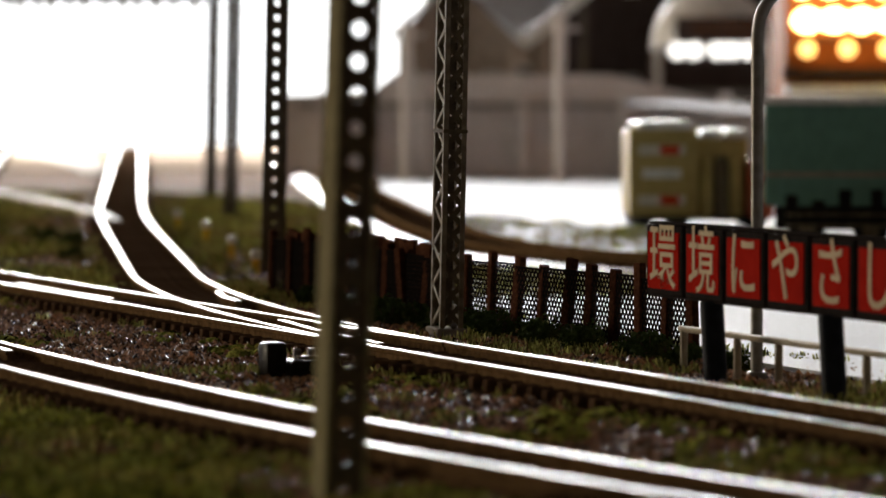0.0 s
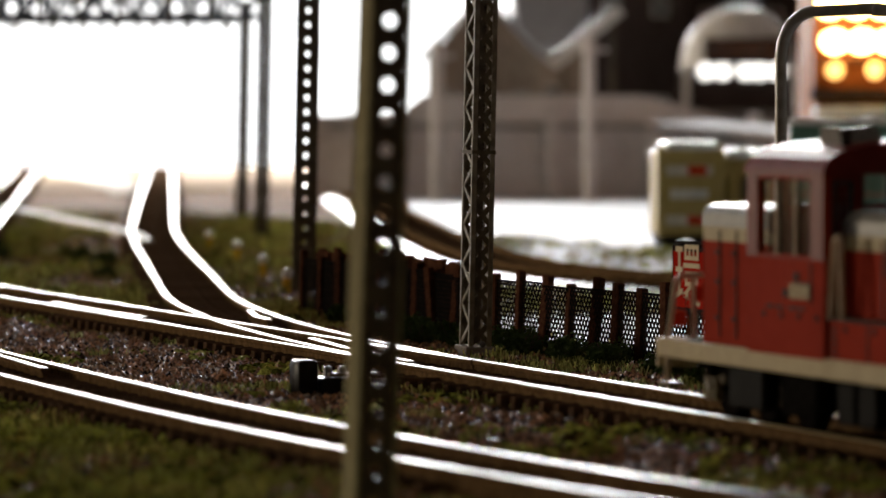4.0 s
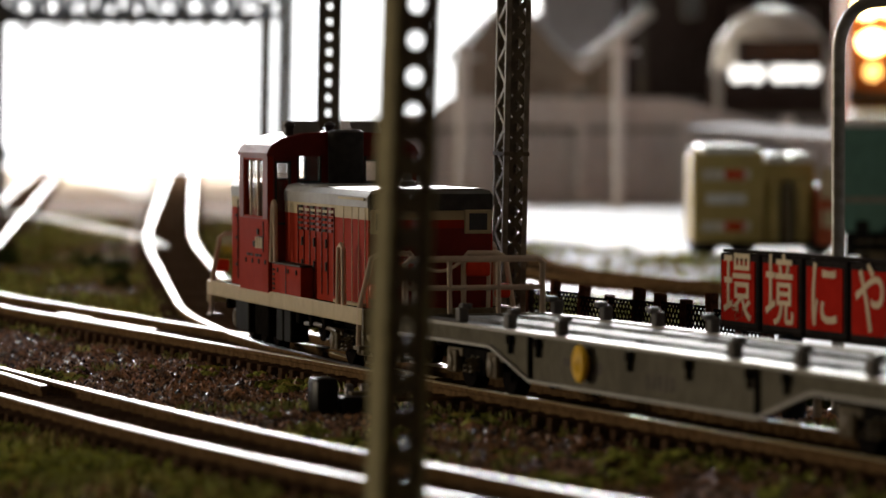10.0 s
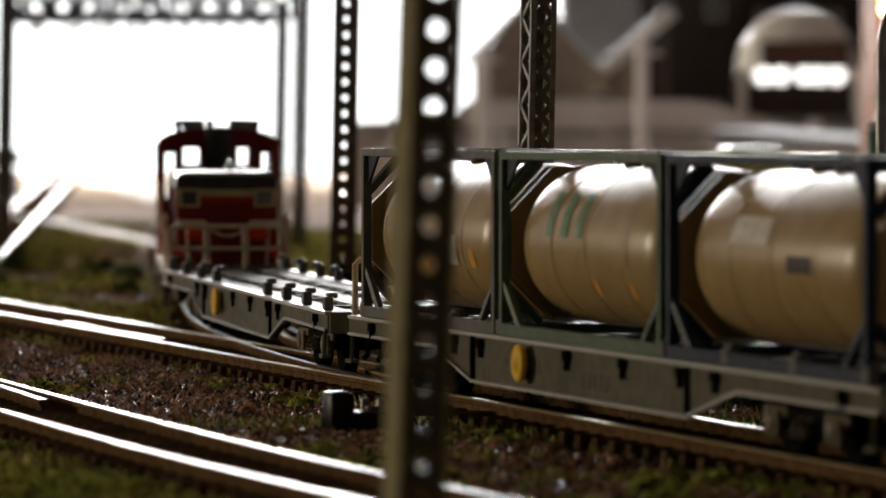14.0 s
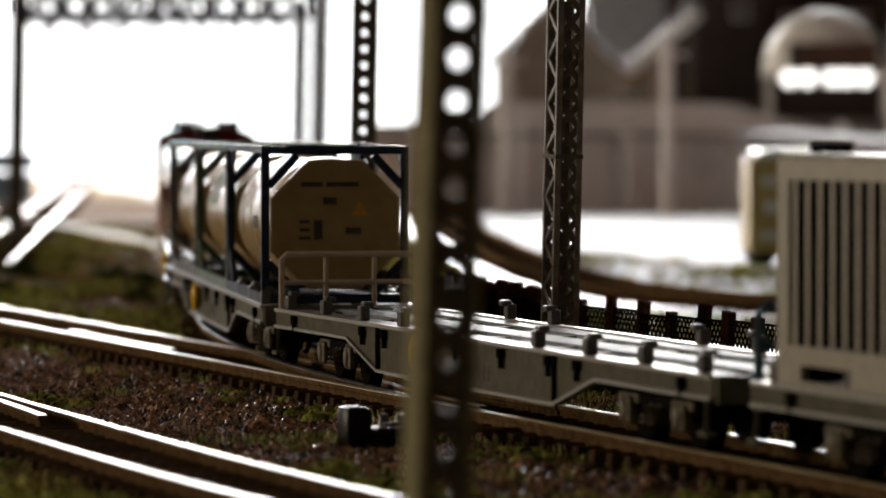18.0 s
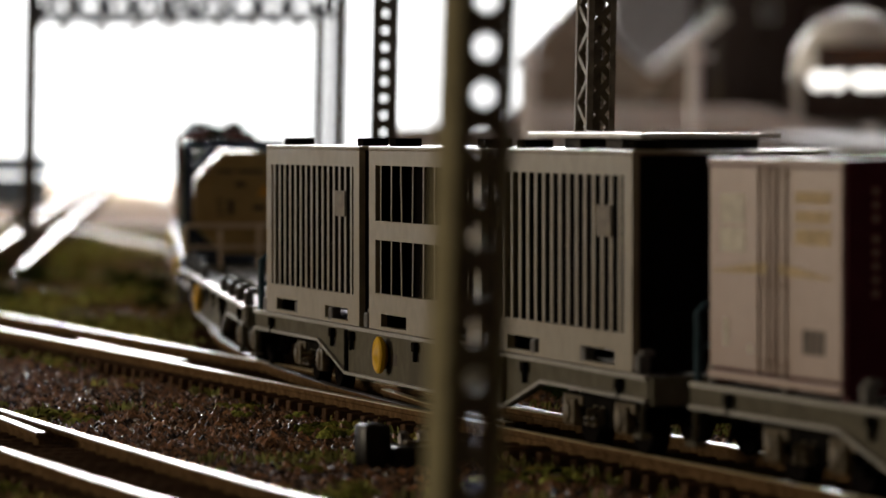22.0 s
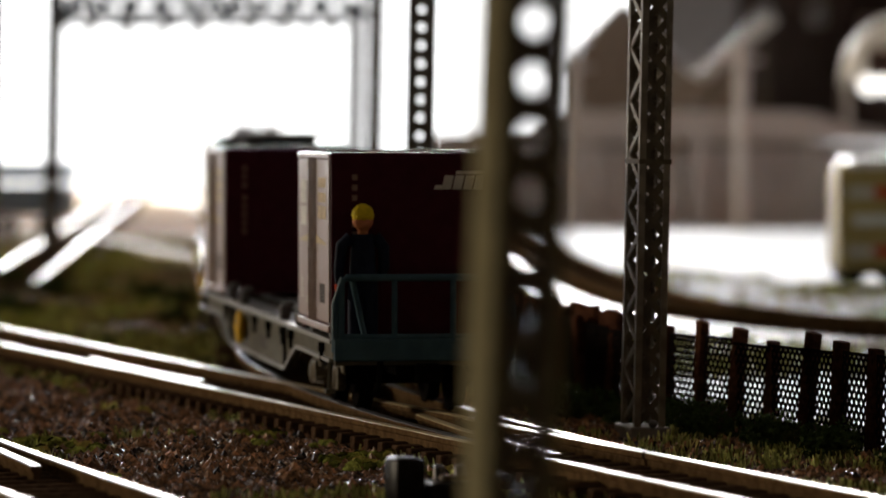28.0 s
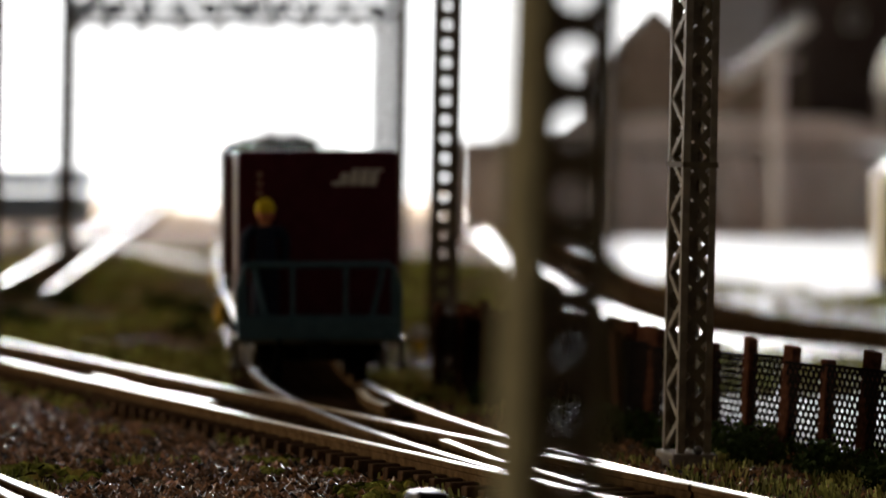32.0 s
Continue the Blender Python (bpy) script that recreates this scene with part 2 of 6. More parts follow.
# ---- mesh helpers (all shapes are drawn in millimetres) ----
def box(bm, x0, x1, y0, y1, z0, z1, bevel=0.0, m=None):
    vs = [bm.verts.new((x, y, z)) for z in (z0, z1) for x, y in ((x0, y0), (x1, y0), (x1, y1), (x0, y1))]
    fs = [bm.faces.new([vs[i] for i in q]) for q in ((3, 2, 1, 0), (4, 5, 6, 7), (0, 1, 5, 4), (1, 2, 6, 5), (2, 3, 7, 6), (3, 0, 4, 7))]
    if bevel:
        es = {e for f in fs for e in f.edges}
        got = bmesh.ops.bevel(bm, geom=list(es), offset=bevel, segments=2, profile=0.5, affect="EDGES")
        vs = list({v for f in got["faces"] for v in f.verts} | {v for v in vs if v.is_valid})
    if m is not None:
        bmesh.ops.transform(bm, matrix=m, verts=vs)
    return vs


def ring(centre, a, b, r, n):
    return [centre + a * (r * math.cos(2 * math.pi * i / n)) + b * (r * math.sin(2 * math.pi * i / n)) for i in range(n)]


def tube(bm, pts, r, n=6, closed=False, caps=True, r_end=None):
    """A round bar through the points."""
    pts = [Vector(p) for p in pts]
    last, k = None, len(pts)
    rings = []
    for i, p in enumerate(pts):
        before = pts[i - 1] if i or closed else pts[0]
        after = pts[(i + 1) % k] if i < k - 1 or closed else pts[-1]
        way = (after - before).normalized()
        if last is None:
            a = way.orthogonal().normalized()
        else:
            a = (last - way * last.dot(way)).normalized()
        last = a
        rr = r if r_end is None else r + (r_end - r) * i / (k - 1)
        rings.append([bm.verts.new(v) for v in ring(p, a, way.cross(a), rr, n)])
    for i in range(k if closed else k - 1):
        p, q = rings[i], rings[(i + 1) % k]
        for j in range(n):
            bm.faces.new((p[j], p[(j + 1) % n], q[(j + 1) % n], q[j]))
    if caps and not closed:
        bm.faces.new(rings[0][::-1])
        bm.faces.new(rings[-1])


def prism(bm, outline, along, m=None):
    """An outline of points, pushed along a vector."""
    a = [bm.verts.new(p) for p in outline]
    b = [bm.verts.new(Vector(p) + Vector(along)) for p in outline]
    n = len(a)
    fs = [bm.faces.new(a[::-1]), bm.faces.new(b)]
    fs += [bm.faces.new((a[i], a[(i + 1) % n], b[(i + 1) % n], b[i])) for i in range(n)]
    bmesh.ops.recalc_face_normals(bm, faces=fs)
    if m is not None:
        bmesh.ops.transform(bm, matrix=m, verts=a + b)
    return a + b


def lathe(bm, profile, n=24, m=None):
    """A shape turned about x: profile is a list of (x, radius)."""
    rows = [[bm.verts.new((x, r * math.cos(2 * math.pi * i / n), r * math.sin(2 * math.pi * i / n))) for i in range(n)] for x, r in profile]
    fs = []
    for p, q in zip(rows, rows[1:]):
        fs += [bm.faces.new((p[i], q[i], q[(i + 1) % n], p[(i + 1) % n])) for i in range(n)]
    fs += [bm.faces.new(rows[0]), bm.faces.new(rows[-1][::-1])]
    bmesh.ops.recalc_face_normals(bm, faces=fs)
    vs = [v for row in rows for v in row]
    if m is not None:
        bmesh.ops.transform(bm, matrix=m, verts=vs)
    return fs


def finish(bm, name, mat, smooth=False):
    me = bpy.data.meshes.new(name)
    bmesh.ops.scale(bm, vec=(0.001, 0.001, 0.001), verts=bm.verts)
    bm.to_mesh(me)
    bm.free()
    me.materials.append(mat)
    if smooth:
        me.shade_smooth()
        me.set_sharp_from_angle(angle=radians(40))
    return me


def part(name, bm, mat, parent, label="", smooth=False):
    ob = new(name, finish(bm, name, mat, smooth))
    ob.parent = parent
    if label:
        tagged(ob, label)
    return ob


def same(name, mesh, parent, m, label=""):
    """One more piece on a mesh that others share."""
    ob = new(name, mesh)
    ob.parent = parent
    ob.matrix_local = m
    if label:
        tagged(ob, label)
    return ob


def thing(name, label, category, group="", kind="", m=None):
    ob = tagged(new(name), label, category, group, kind)
    ob.empty_display_size = 0.005
    if m is not None:
        ob.matrix_world = m
    return ob


def bar_box(name, parent, mat, *dims, bevel=0.0, label=""):
    bm = bmesh.new()
    box(bm, *dims, bevel=bevel)
    return part(name, bm, mat, parent, label)


def bar_tube(name, parent, mat, pts, r, n=6, label=""):
    bm = bmesh.new()
    tube(bm, pts, r, n)
    return part(name, bm, mat, parent, label, smooth=True)


def mm(x, y, z, turn=0.0):
    return pose(x / 1000, y / 1000, z / 1000, 0, 0, turn)


# ---- plan: u runs along the main track, away from the eye; n across it, to the far side ----
ALONG, ACROSS = Vector((-0.32741, 0.94488, 0)), Vector((0.94488, 0.32741, 0))
HEADING = math.degrees(math.atan2(ALONG.y, ALONG.x))
MAIN_N = 144.4
GROUND = -2.7


def plan(u, n, z=0.0):
    return ALONG * u + ACROSS * n + Vector((0, 0, z))


TURN_AT, TURN_R, TURN_BY = 396.0, 935.0, radians(13.95)
TURN_LEN = TURN_R * TURN_BY
BEND_AT, BEND_R, BEND_END, CLIMB = 860.0, 7000.0, 1040.0, 0.004


def branch(s):
    """The middle of the track on which the train runs, s mm along it, and its heading."""
    if s < TURN_AT:
        u, v, a = s, 0.0, 0.0
    elif s < TURN_AT + TURN_LEN:
        a = (s - TURN_AT) / TURN_R
        u, v = TURN_AT + TURN_R * math.sin(a), TURN_R * (1 - math.cos(a))
    else:
        e = min(s, BEND_AT) - TURN_AT - TURN_LEN
        a = TURN_BY
        u = TURN_AT + TURN_R * math.sin(a) + e * math.cos(a)
        v = TURN_R * (1 - math.cos(a)) + e * math.sin(a)
        if s > BEND_AT:
            b = a + (min(s, BEND_END) - BEND_AT) / BEND_R
            u += BEND_R * (math.sin(b) - math.sin(a))
            v += BEND_R * (math.cos(a) - math.cos(b))
            a = b
            e = max(0.0, s - BEND_END)
            u, v = u + e * math.cos(a), v + e * math.sin(a)
    z = 0.0 if s < 850 else CLIMB * (s - 850) if s < 1500 else CLIMB * 650
    if 410 < s < 545:
        z -= 0.06
    return plan(u, MAIN_N + v, z), a


# ---- the room round the layout ----
def room():
    floor = bar_box("floor", None, ROOM_WOOD, -1900, 1900, -2000, 2600, -820, -800)
    tagged(floor, "brown wooden floor of the room below the layout", "floor", kind="structure")
    ceiling = bar_box("ceiling", None, ROOM_WALL, -1900, 1900, -2000, 2600, 1600, 1620)
    tagged(ceiling, "dim grey plaster ceiling", "ceiling", kind="structure")

    def wall(name, boxes):
        bm = bmesh.new()
        for b in boxes:
            box(bm, *b)
        tagged(part(name, bm, ROOM_WALL, None), "dim plaster wall of the room", "wall", kind="structure")
    # the back wall with its wide window
    wall("wall_north", [(-1900, -1150, 2400, 2480, -800, 1600), (650, 1900, 2400, 2480, -800, 1600),
                        (-1150, 650, 2400, 2480, -800, -8), (-1150, 650, 2400, 2480, 640, 1600)])
    wall("wall_west", [(-1880, -1800, -2000, 1230, -800, 1600), (-1880, -1800, 1770, 2400, -800, 1600),
                       (-1880, -1800, 1230, 1770, -800, 50), (-1880, -1800, 1230, 1770, 400, 1600)])
    wall("wall_east", [(1800, 1880, -2000, 2400, -800, 1600)])
    wall("wall_south", [(-1800, 1800, -2000, -1920, -800, 1600)])
    bm = bmesh.new()
    box(bm, -2600, 2200, 2900, 2904, -900, 1900)
    tagged(part("backdrop", bm, SKYGLOW, None), "overcast white daylight outside the window", "backdrop", kind="structure")
    win = thing("window_1", "wide window with thin grey frame and bright daylight", "window", kind="structure")
    for x in (-1150, -700, 625):
        bar_box("window_frame", win, LAMP_GREY, x, x + 25, 2425, 2455, -8, 640, bevel=2)
    bar_box("window_frame", win, LAMP_GREY, -1150, 650, 2428, 2452, 618, 640, bevel=2)


room()


def height(x, y):
    """Lie of the ground, in mm: nearly flat, with small humps, sloping up to the paved ground at the far side."""
    p = Vector((x, y, 0))
    n = p.dot(ACROSS)
    rough = 0.55 * noise.noise(Vector((x * 0.09, y * 0.06, 1.3))) + 0.3 * noise.noise(Vector((x * 0.35, y * 0.2, 4.1)))
    return GROUND + 0.25 + rough


def ground():
    xs = [-1700, -900, -500, -350, -250] + [-200 + 4 * i for i in range(101)] + [250, 350, 500, 900, 1700]
    ys = [-900, -500, -200, 0, 100] + [160 + 5 * i for i in range(170)] + [1040, 1100, 1200, 1300, 1500, 1800, 2360]
    verts = [(x / 1000, y / 1000, height(x, y) / 1000) for y in ys for x in xs]
    w = len(xs)
    faces = [(j * w + i, j * w + i + 1, (j + 1) * w + i + 1, (j + 1) * w + i) for j in range(len(ys) - 1) for i in range(w - 1)]
    me = bpy.data.meshes.new("ground")
    me.from_pydata(verts, [], faces)
    me.materials.append(SOIL)
    me.shade_smooth()
    tagged(new("ground", me), "dark brown soil of a model railway layout", "ground", kind="structure")
    base = bar_box("layout_board", None, ROOM_WOOD, -1700, 1750, -900, 2390, -40, -9, bevel=1)
    tagged(base, "wooden baseboard that carries the model railway", "baseboard")
    for x in (-1600, 1640):
        for y in (-800, 2280):
            leg = bar_box("leg", base, ROOM_WOOD, x, x + 50, y, y + 50, -800, -40, bevel=2)


ground()


# ---- tracks ----
def rail_profile(side):
    """Half-open outline (across, up) of a model rail, 2 mm high."""
    return [(-0.85, -2.0), (0.85, -2.0), (0.85, -1.72), (0.25, -1.5), (0.25, -0.62), (0.46, -0.5), (0.46, -0.08), (0.38, 0.0), (-0.38, 0.0), (-0.46, -0.08), (-0.46, -0.5), (-0.25, -0.62), (-0.25, -1.5), (-0.85, -1.72)]


def rail_pieces(points, parent, head=None):
    """One rail along a row of (point, across) pairs: the brown web and foot, and the bright head on it."""
    out = rail_profile(0)
    for name, idx, mat in (("rail", range(len(out)), RAIL_SIDE),):
        bm = bmesh.new()
        rows = [[bm.verts.new(p + a * out[i][0] + Vector((0, 0, out[i][1]))) for i in idx] for p, a in points]
        k = len(out)
        for p, q in zip(rows, rows[1:]):
            for i in range(k):
                bm.faces.new((p[i], p[(i + 1) % k], q[(i + 1) % k], q[i]))
        bm.faces.new(rows[0][::-1])
        bm.faces.new(rows[-1])
        bmesh.ops.recalc_face_normals(bm, faces=bm.faces)
        ob = part(name, bm, mat, parent)
        ob.data.materials.append(head or RAIL_TOP)
        for f in ob.data.polygons:
            if f.index % k in (6, 7, 8):
                f.material_index = 1
    return ob


SLEEPER_MESH = None


def track(name, label, line, gauge=9.0, pitch=4.3, skip=None):
    """line: function of arc length to (point, heading); built over its span."""
    global SLEEPER_MESH
    f, s0, s1 = line
    top = thing(name, label, "track")
    step = 8.0
    k = max(2, int((s1 - s0) / step))
    ss = [s0 + (s1 - s0) * i / k for i in range(k + 1)]
    for side in (-1, 1):
        pts = []
        for s in ss:
            p, across = f(s)
            pts.append((p + across * side * (gauge / 2 + 0.5), across))
        rail_pieces(pts, top, RAIL_TAN if name == "main_track" else RAIL_SIDE if name == "curved_track" else RAIL_TOP)
    if SLEEPER_MESH is None:
        bm = bmesh.new()
        box(bm, -0.75, 0.75, -7.6, 7.6, -3.4, -1.1, bevel=0.15)
        SLEEPER_MESH = finish(bm, "sleeper", SLEEPER)
    n = int((s1 - s0) / pitch)
    for i in range(n):
        s = s0 + pitch * (i + 0.5)
        if skip and skip(s):
            continue
        p, across = f(s)
        a = math.degrees(math.atan2(across.y, across.x)) - 90
        same("sleeper", SLEEPER_MESH, top, mm(p.x, p.y, p.z, a))
    return top


def straight(n):
    return lambda u: (plan(u, n), ACROSS)


def on_branch(s):
    p, a = branch(s)
    return p, (ACROSS * math.cos(a) - ALONG * math.sin(a)).normalized()


track("main_track", "straight single track with worn bright rails on brown sleepers", (straight(MAIN_N), -60, 900))


def front_n(u):
    """Middle of the front track, which bows gently between the eye and the layout's edge."""
    return 96.4 + (5.0e-4 * (max(u, 230) - 370) ** 2 if u < 370 else 1.6e-4 * (u - 370) ** 2)


def on_front(u):
    d = (front_n(u + 2) - front_n(u - 2)) / 4
    across = (ACROSS - ALONG * d).normalized()
    return plan(u, front_n(u)), across


front = track("front_track", "gently bowed track with bright rails and brown sleepers", (on_front, 30, 700), skip=lambda u: 254 < u < 273)
rail_pieces([(plan(u, front_n(u) + 3.0 - 0.035 * max(0, 446 - u)), ACROSS) for u in range(424, 520, 8)], front).name = "check_rail"
track("branch_track", "curved siding track branching off at the turnout", (on_branch, 418, 2100), skip=lambda s: s < 530)


# ---- masts beside the tracks ----
def holed_plate(bm, wide, pitch, count, r, thick, m):
    """A plate along z with a round hole in every cell."""
    n = 12
    for c in range(count):
        z = (c + 0.5) * pitch
        rims = []
        for y in (0.0, thick):
            outer = []
            for i in range(n):
                a = 2 * math.pi * (i + 0.5) / n
                x, q = math.cos(a), math.sin(a)
                k = min(wide / 2 / max(abs(x), 1e-6), pitch / 2 / max(abs(q), 1e-6))
                outer.append(bm.verts.new(m @ Vector((x * k, y, z + q * k))))
            inner = [bm.verts.new(m @ Vector((r * math.cos(2 * math.pi * (i + 0.5) / n), y, z + r * math.sin(2 * math.pi * (i + 0.5) / n)))) for i in range(n)]
            for i in range(n):
                bm.faces.new((outer[i], outer[(i + 1) % n], inner[(i + 1) % n], inner[i]))
            rims.append(inner)
        for i in range(n):
            bm.faces.new((rims[0][i], rims[0][(i + 1) % n], rims[1][(i + 1) % n], rims[1][i]))


def holed_mast(label, x, y, foot, turn, size=2.9, cells=24, pitch=2.45, hole=0.42, deep=None, side_mat=None, channel=False, lean=1.1):
    """A square box mast with a row of round holes in its front and back, or an open channel with holes in its web."""
    top = thing("catenary_mast", label, "mast", "masts beside the tracks", m=mm(x, y, foot) @ pose(0, 0, 0, 0, lean, 0) @ mm(0, 0, 0, turn))
    h = size / 2
    d = (deep or size) / 2
    for name, off in (("front_plate", -d), ("back_plate", d - 0.35))[:1 if channel else 2]:
        bm = bmesh.new()
        holed_plate(bm, size, pitch, cells, hole if off < 0 else hole * 1.25, 0.35, Matrix.Translation((0, off, 0)))
        bmesh.ops.remove_doubles(bm, verts=bm.verts, dist=0.002)
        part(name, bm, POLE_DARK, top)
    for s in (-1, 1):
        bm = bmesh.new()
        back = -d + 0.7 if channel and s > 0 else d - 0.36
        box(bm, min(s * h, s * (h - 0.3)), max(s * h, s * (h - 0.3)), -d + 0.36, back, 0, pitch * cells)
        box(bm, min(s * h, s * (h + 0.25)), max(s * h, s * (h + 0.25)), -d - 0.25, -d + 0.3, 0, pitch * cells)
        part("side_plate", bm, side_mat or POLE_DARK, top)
    bar_box("foot", top, CONCRETE, -h - 1.0, h + 1.0, -h - 1.0, h + 1.0, -1.0, 0.0, bevel=0.2)
    return top


def lattice_mast(label, x, y, foot, turn, wide=2.9, deep=5.4, tall=56.0):
    """An oblong mast of four angle irons, with crossed lacing on its narrow faces and zigzag lacing on its deep ones."""
    top = thing("lattice_mast", label, "mast", m=mm(x, y, foot) @ pose(0, 0, 0, 0, 1.1, 0) @ mm(0, 0, 0, turn))
    hx, hy, w, t = wide / 2, deep / 2, 0.62, 0.2
    for sx in (-1, 1):
        for sy in (-1, 1):
            bm = bmesh.new()
            a, b = sorted((sx * hx, sx * (hx - w))), sorted((sy * hy, sy * (hy - t)))
            box(bm, *a, *b, 1.2, tall)
            a, b = sorted((sx * hx, sx * (hx - t))), sorted((sy * (hy - t), sy * (hy - w)))
            box(bm, *a, *b, 1.2, tall)
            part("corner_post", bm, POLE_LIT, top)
    rise = 2.45
    for half, out, sides in ((hx, hy, (0, 2)), (hy, hx, (1, 3))):
        bars = []
        for flip in (1, -1):
            bm = bmesh.new()
            p, q = Vector((-flip * (half - 0.4), -out + 0.12, 0)), Vector((flip * (half - 0.4), -out + 0.12, rise))
            cross = (q - p).normalized().cross(Vector((0, 1, 0))) * (0.34 if out == hy else 0.26)
            prism(bm, [p - cross, q - cross, q + cross, p + cross], (0, 0.16, 0))
            # lacing on the deep side faces is painted lit, on the narrow ones dark
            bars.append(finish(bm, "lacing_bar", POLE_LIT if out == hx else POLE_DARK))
        for side in sides:
            turn_m = Matrix.Rotation(side * math.pi / 2, 4, "Z")
            for i in range(int((tall - 2) / rise)):
                for flip in ((0, 1) if side % 2 == 0 else (i % 2,)):
                    same("lacing_bar", bars[flip], top, turn_m @ mm(0, -0.02 * flip, 1.6 + i * rise))
            for z in (25.2, 50.0):
                bm = bmesh.new()
                box(bm, -half - 0.1, half + 0.1, -out - 0.1, -out + 0.2, z, z + 0.45, m=turn_m)
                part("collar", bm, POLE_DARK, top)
    bar_box("foot", top, CONCRETE, -hx - 0.5, hx + 0.5, -hy - 0.5, hy + 0.5, -0.6, 1.2, bevel=0.2)
    bm = bmesh.new()
    bmesh.ops.create_icosphere(bm, subdivisions=2, radius=0.42, matrix=Matrix.Translation((0.2, -hy - 0.5, 1.5)))
    part("bolt", bm, RAIL_TOP, top, smooth=True)
    return top


# the near mast's side plates are painted lit, its holed web dark
NEAR_MAST = holed_mast("grey-brown plastic mast with round holes beside the front track", -6.4, 277, GROUND, 18, size=2.75, cells=34, hole=0.52, deep=4.4, side_mat=POLE_SIDE_LIT, channel=True, lean=2.0)
MAST = lattice_mast("grey-brown lattice mast with crossed lacing beside the fence", 2.3, 502, -2.3, 13)
holed_mast("dark mast with a row of round holes beside the siding", -26.6, 706, GROUND, 6, size=3.5, cells=23, hole=0.46)
holed_mast("dark mast with round holes farther along the siding", -47.4, 1015, GROUND, -8, size=2.9, cells=24)
holed_mast("dark mast with round holes farther along the siding", -61.4, 1205, GROUND, -8, size=3.0, cells=25)
holed_mast("dark mast with round holes across the siding", -113.0, 1015, GROUND, -8, size=2.2, cells=24)
holed_mast("dark mast with round holes across the siding", -135.0, 1205, GROUND, -8, size=2.2, cells=25)
holed_mast("dark mast with round holes across the siding", -86.0, 706, GROUND, -8, size=3.7, cells=23)


def gantry(x0, x1, y, z):
    """A lattice beam from mast to mast, with hanging insulators."""
    top = thing("catenary_gantry", "dark lattice beam carried by two masts over the tracks", "gantry", "gantries over the siding", m=mm(0, y, z))
    for dz in (0, 6.2):
        for dy in (-2.6, 2.6):
            bar_box("chord", top, POLE_PALE, x0, x1, dy - 0.6, dy + 0.6, dz, dz + 1.3)
    k = int((x1 - x0) / 3.2)
    for i in range(k):
        a, b = x0 + (x1 - x0) * i / k, x0 + (x1 - x0) * (i + 1) / k
        z0, z1 = (0.4, 6.6) if i % 2 else (6.6, 0.4)
        for dy in (-2.6, 2.6):
            bar_tube("lacing_bar", top, POLE_PALE, [(a, dy, z0), (b, dy, z1)], 0.55, 5)
        bar_tube("lacing_bar", top, POLE_PALE, [(a, -2.6, 0.4), (b, 2.6, 0.4)], 0.4, 5)
    for f in (0.12, 0.25, 0.36, 0.48, 0.62, 0.74, 0.88):
        x = x0 + (x1 - x0) * f
        bm = bmesh.new()
        lathe(bm, [(0, 0.2), (0.3, 0.9), (0.6, 0.9), (0.8, 0.4), (1.1, 0.9), (1.4, 0.9), (1.6, 0.4), (1.9, 0.9), (2.3, 0.9), (2.6, 0.2)], 10, Matrix.Translation((x, 0, -0.1)) @ Matrix.Rotation(math.pi / 2, 4, "Y"))
        part("insulator", bm, LAMP_GREY, top, smooth=True)
        bar_tube("wire_hanger", top, POLE_DARK, [(x, 0, -2.6), (x, 0, -6.0)], 0.18)
    return top


gantry(-86.0, -26.6, 706, 49.0)
gantry(-113.0, -48.0, 1015, 49.5)
gantry(-135.0, -63.0, 1205, 52.0)


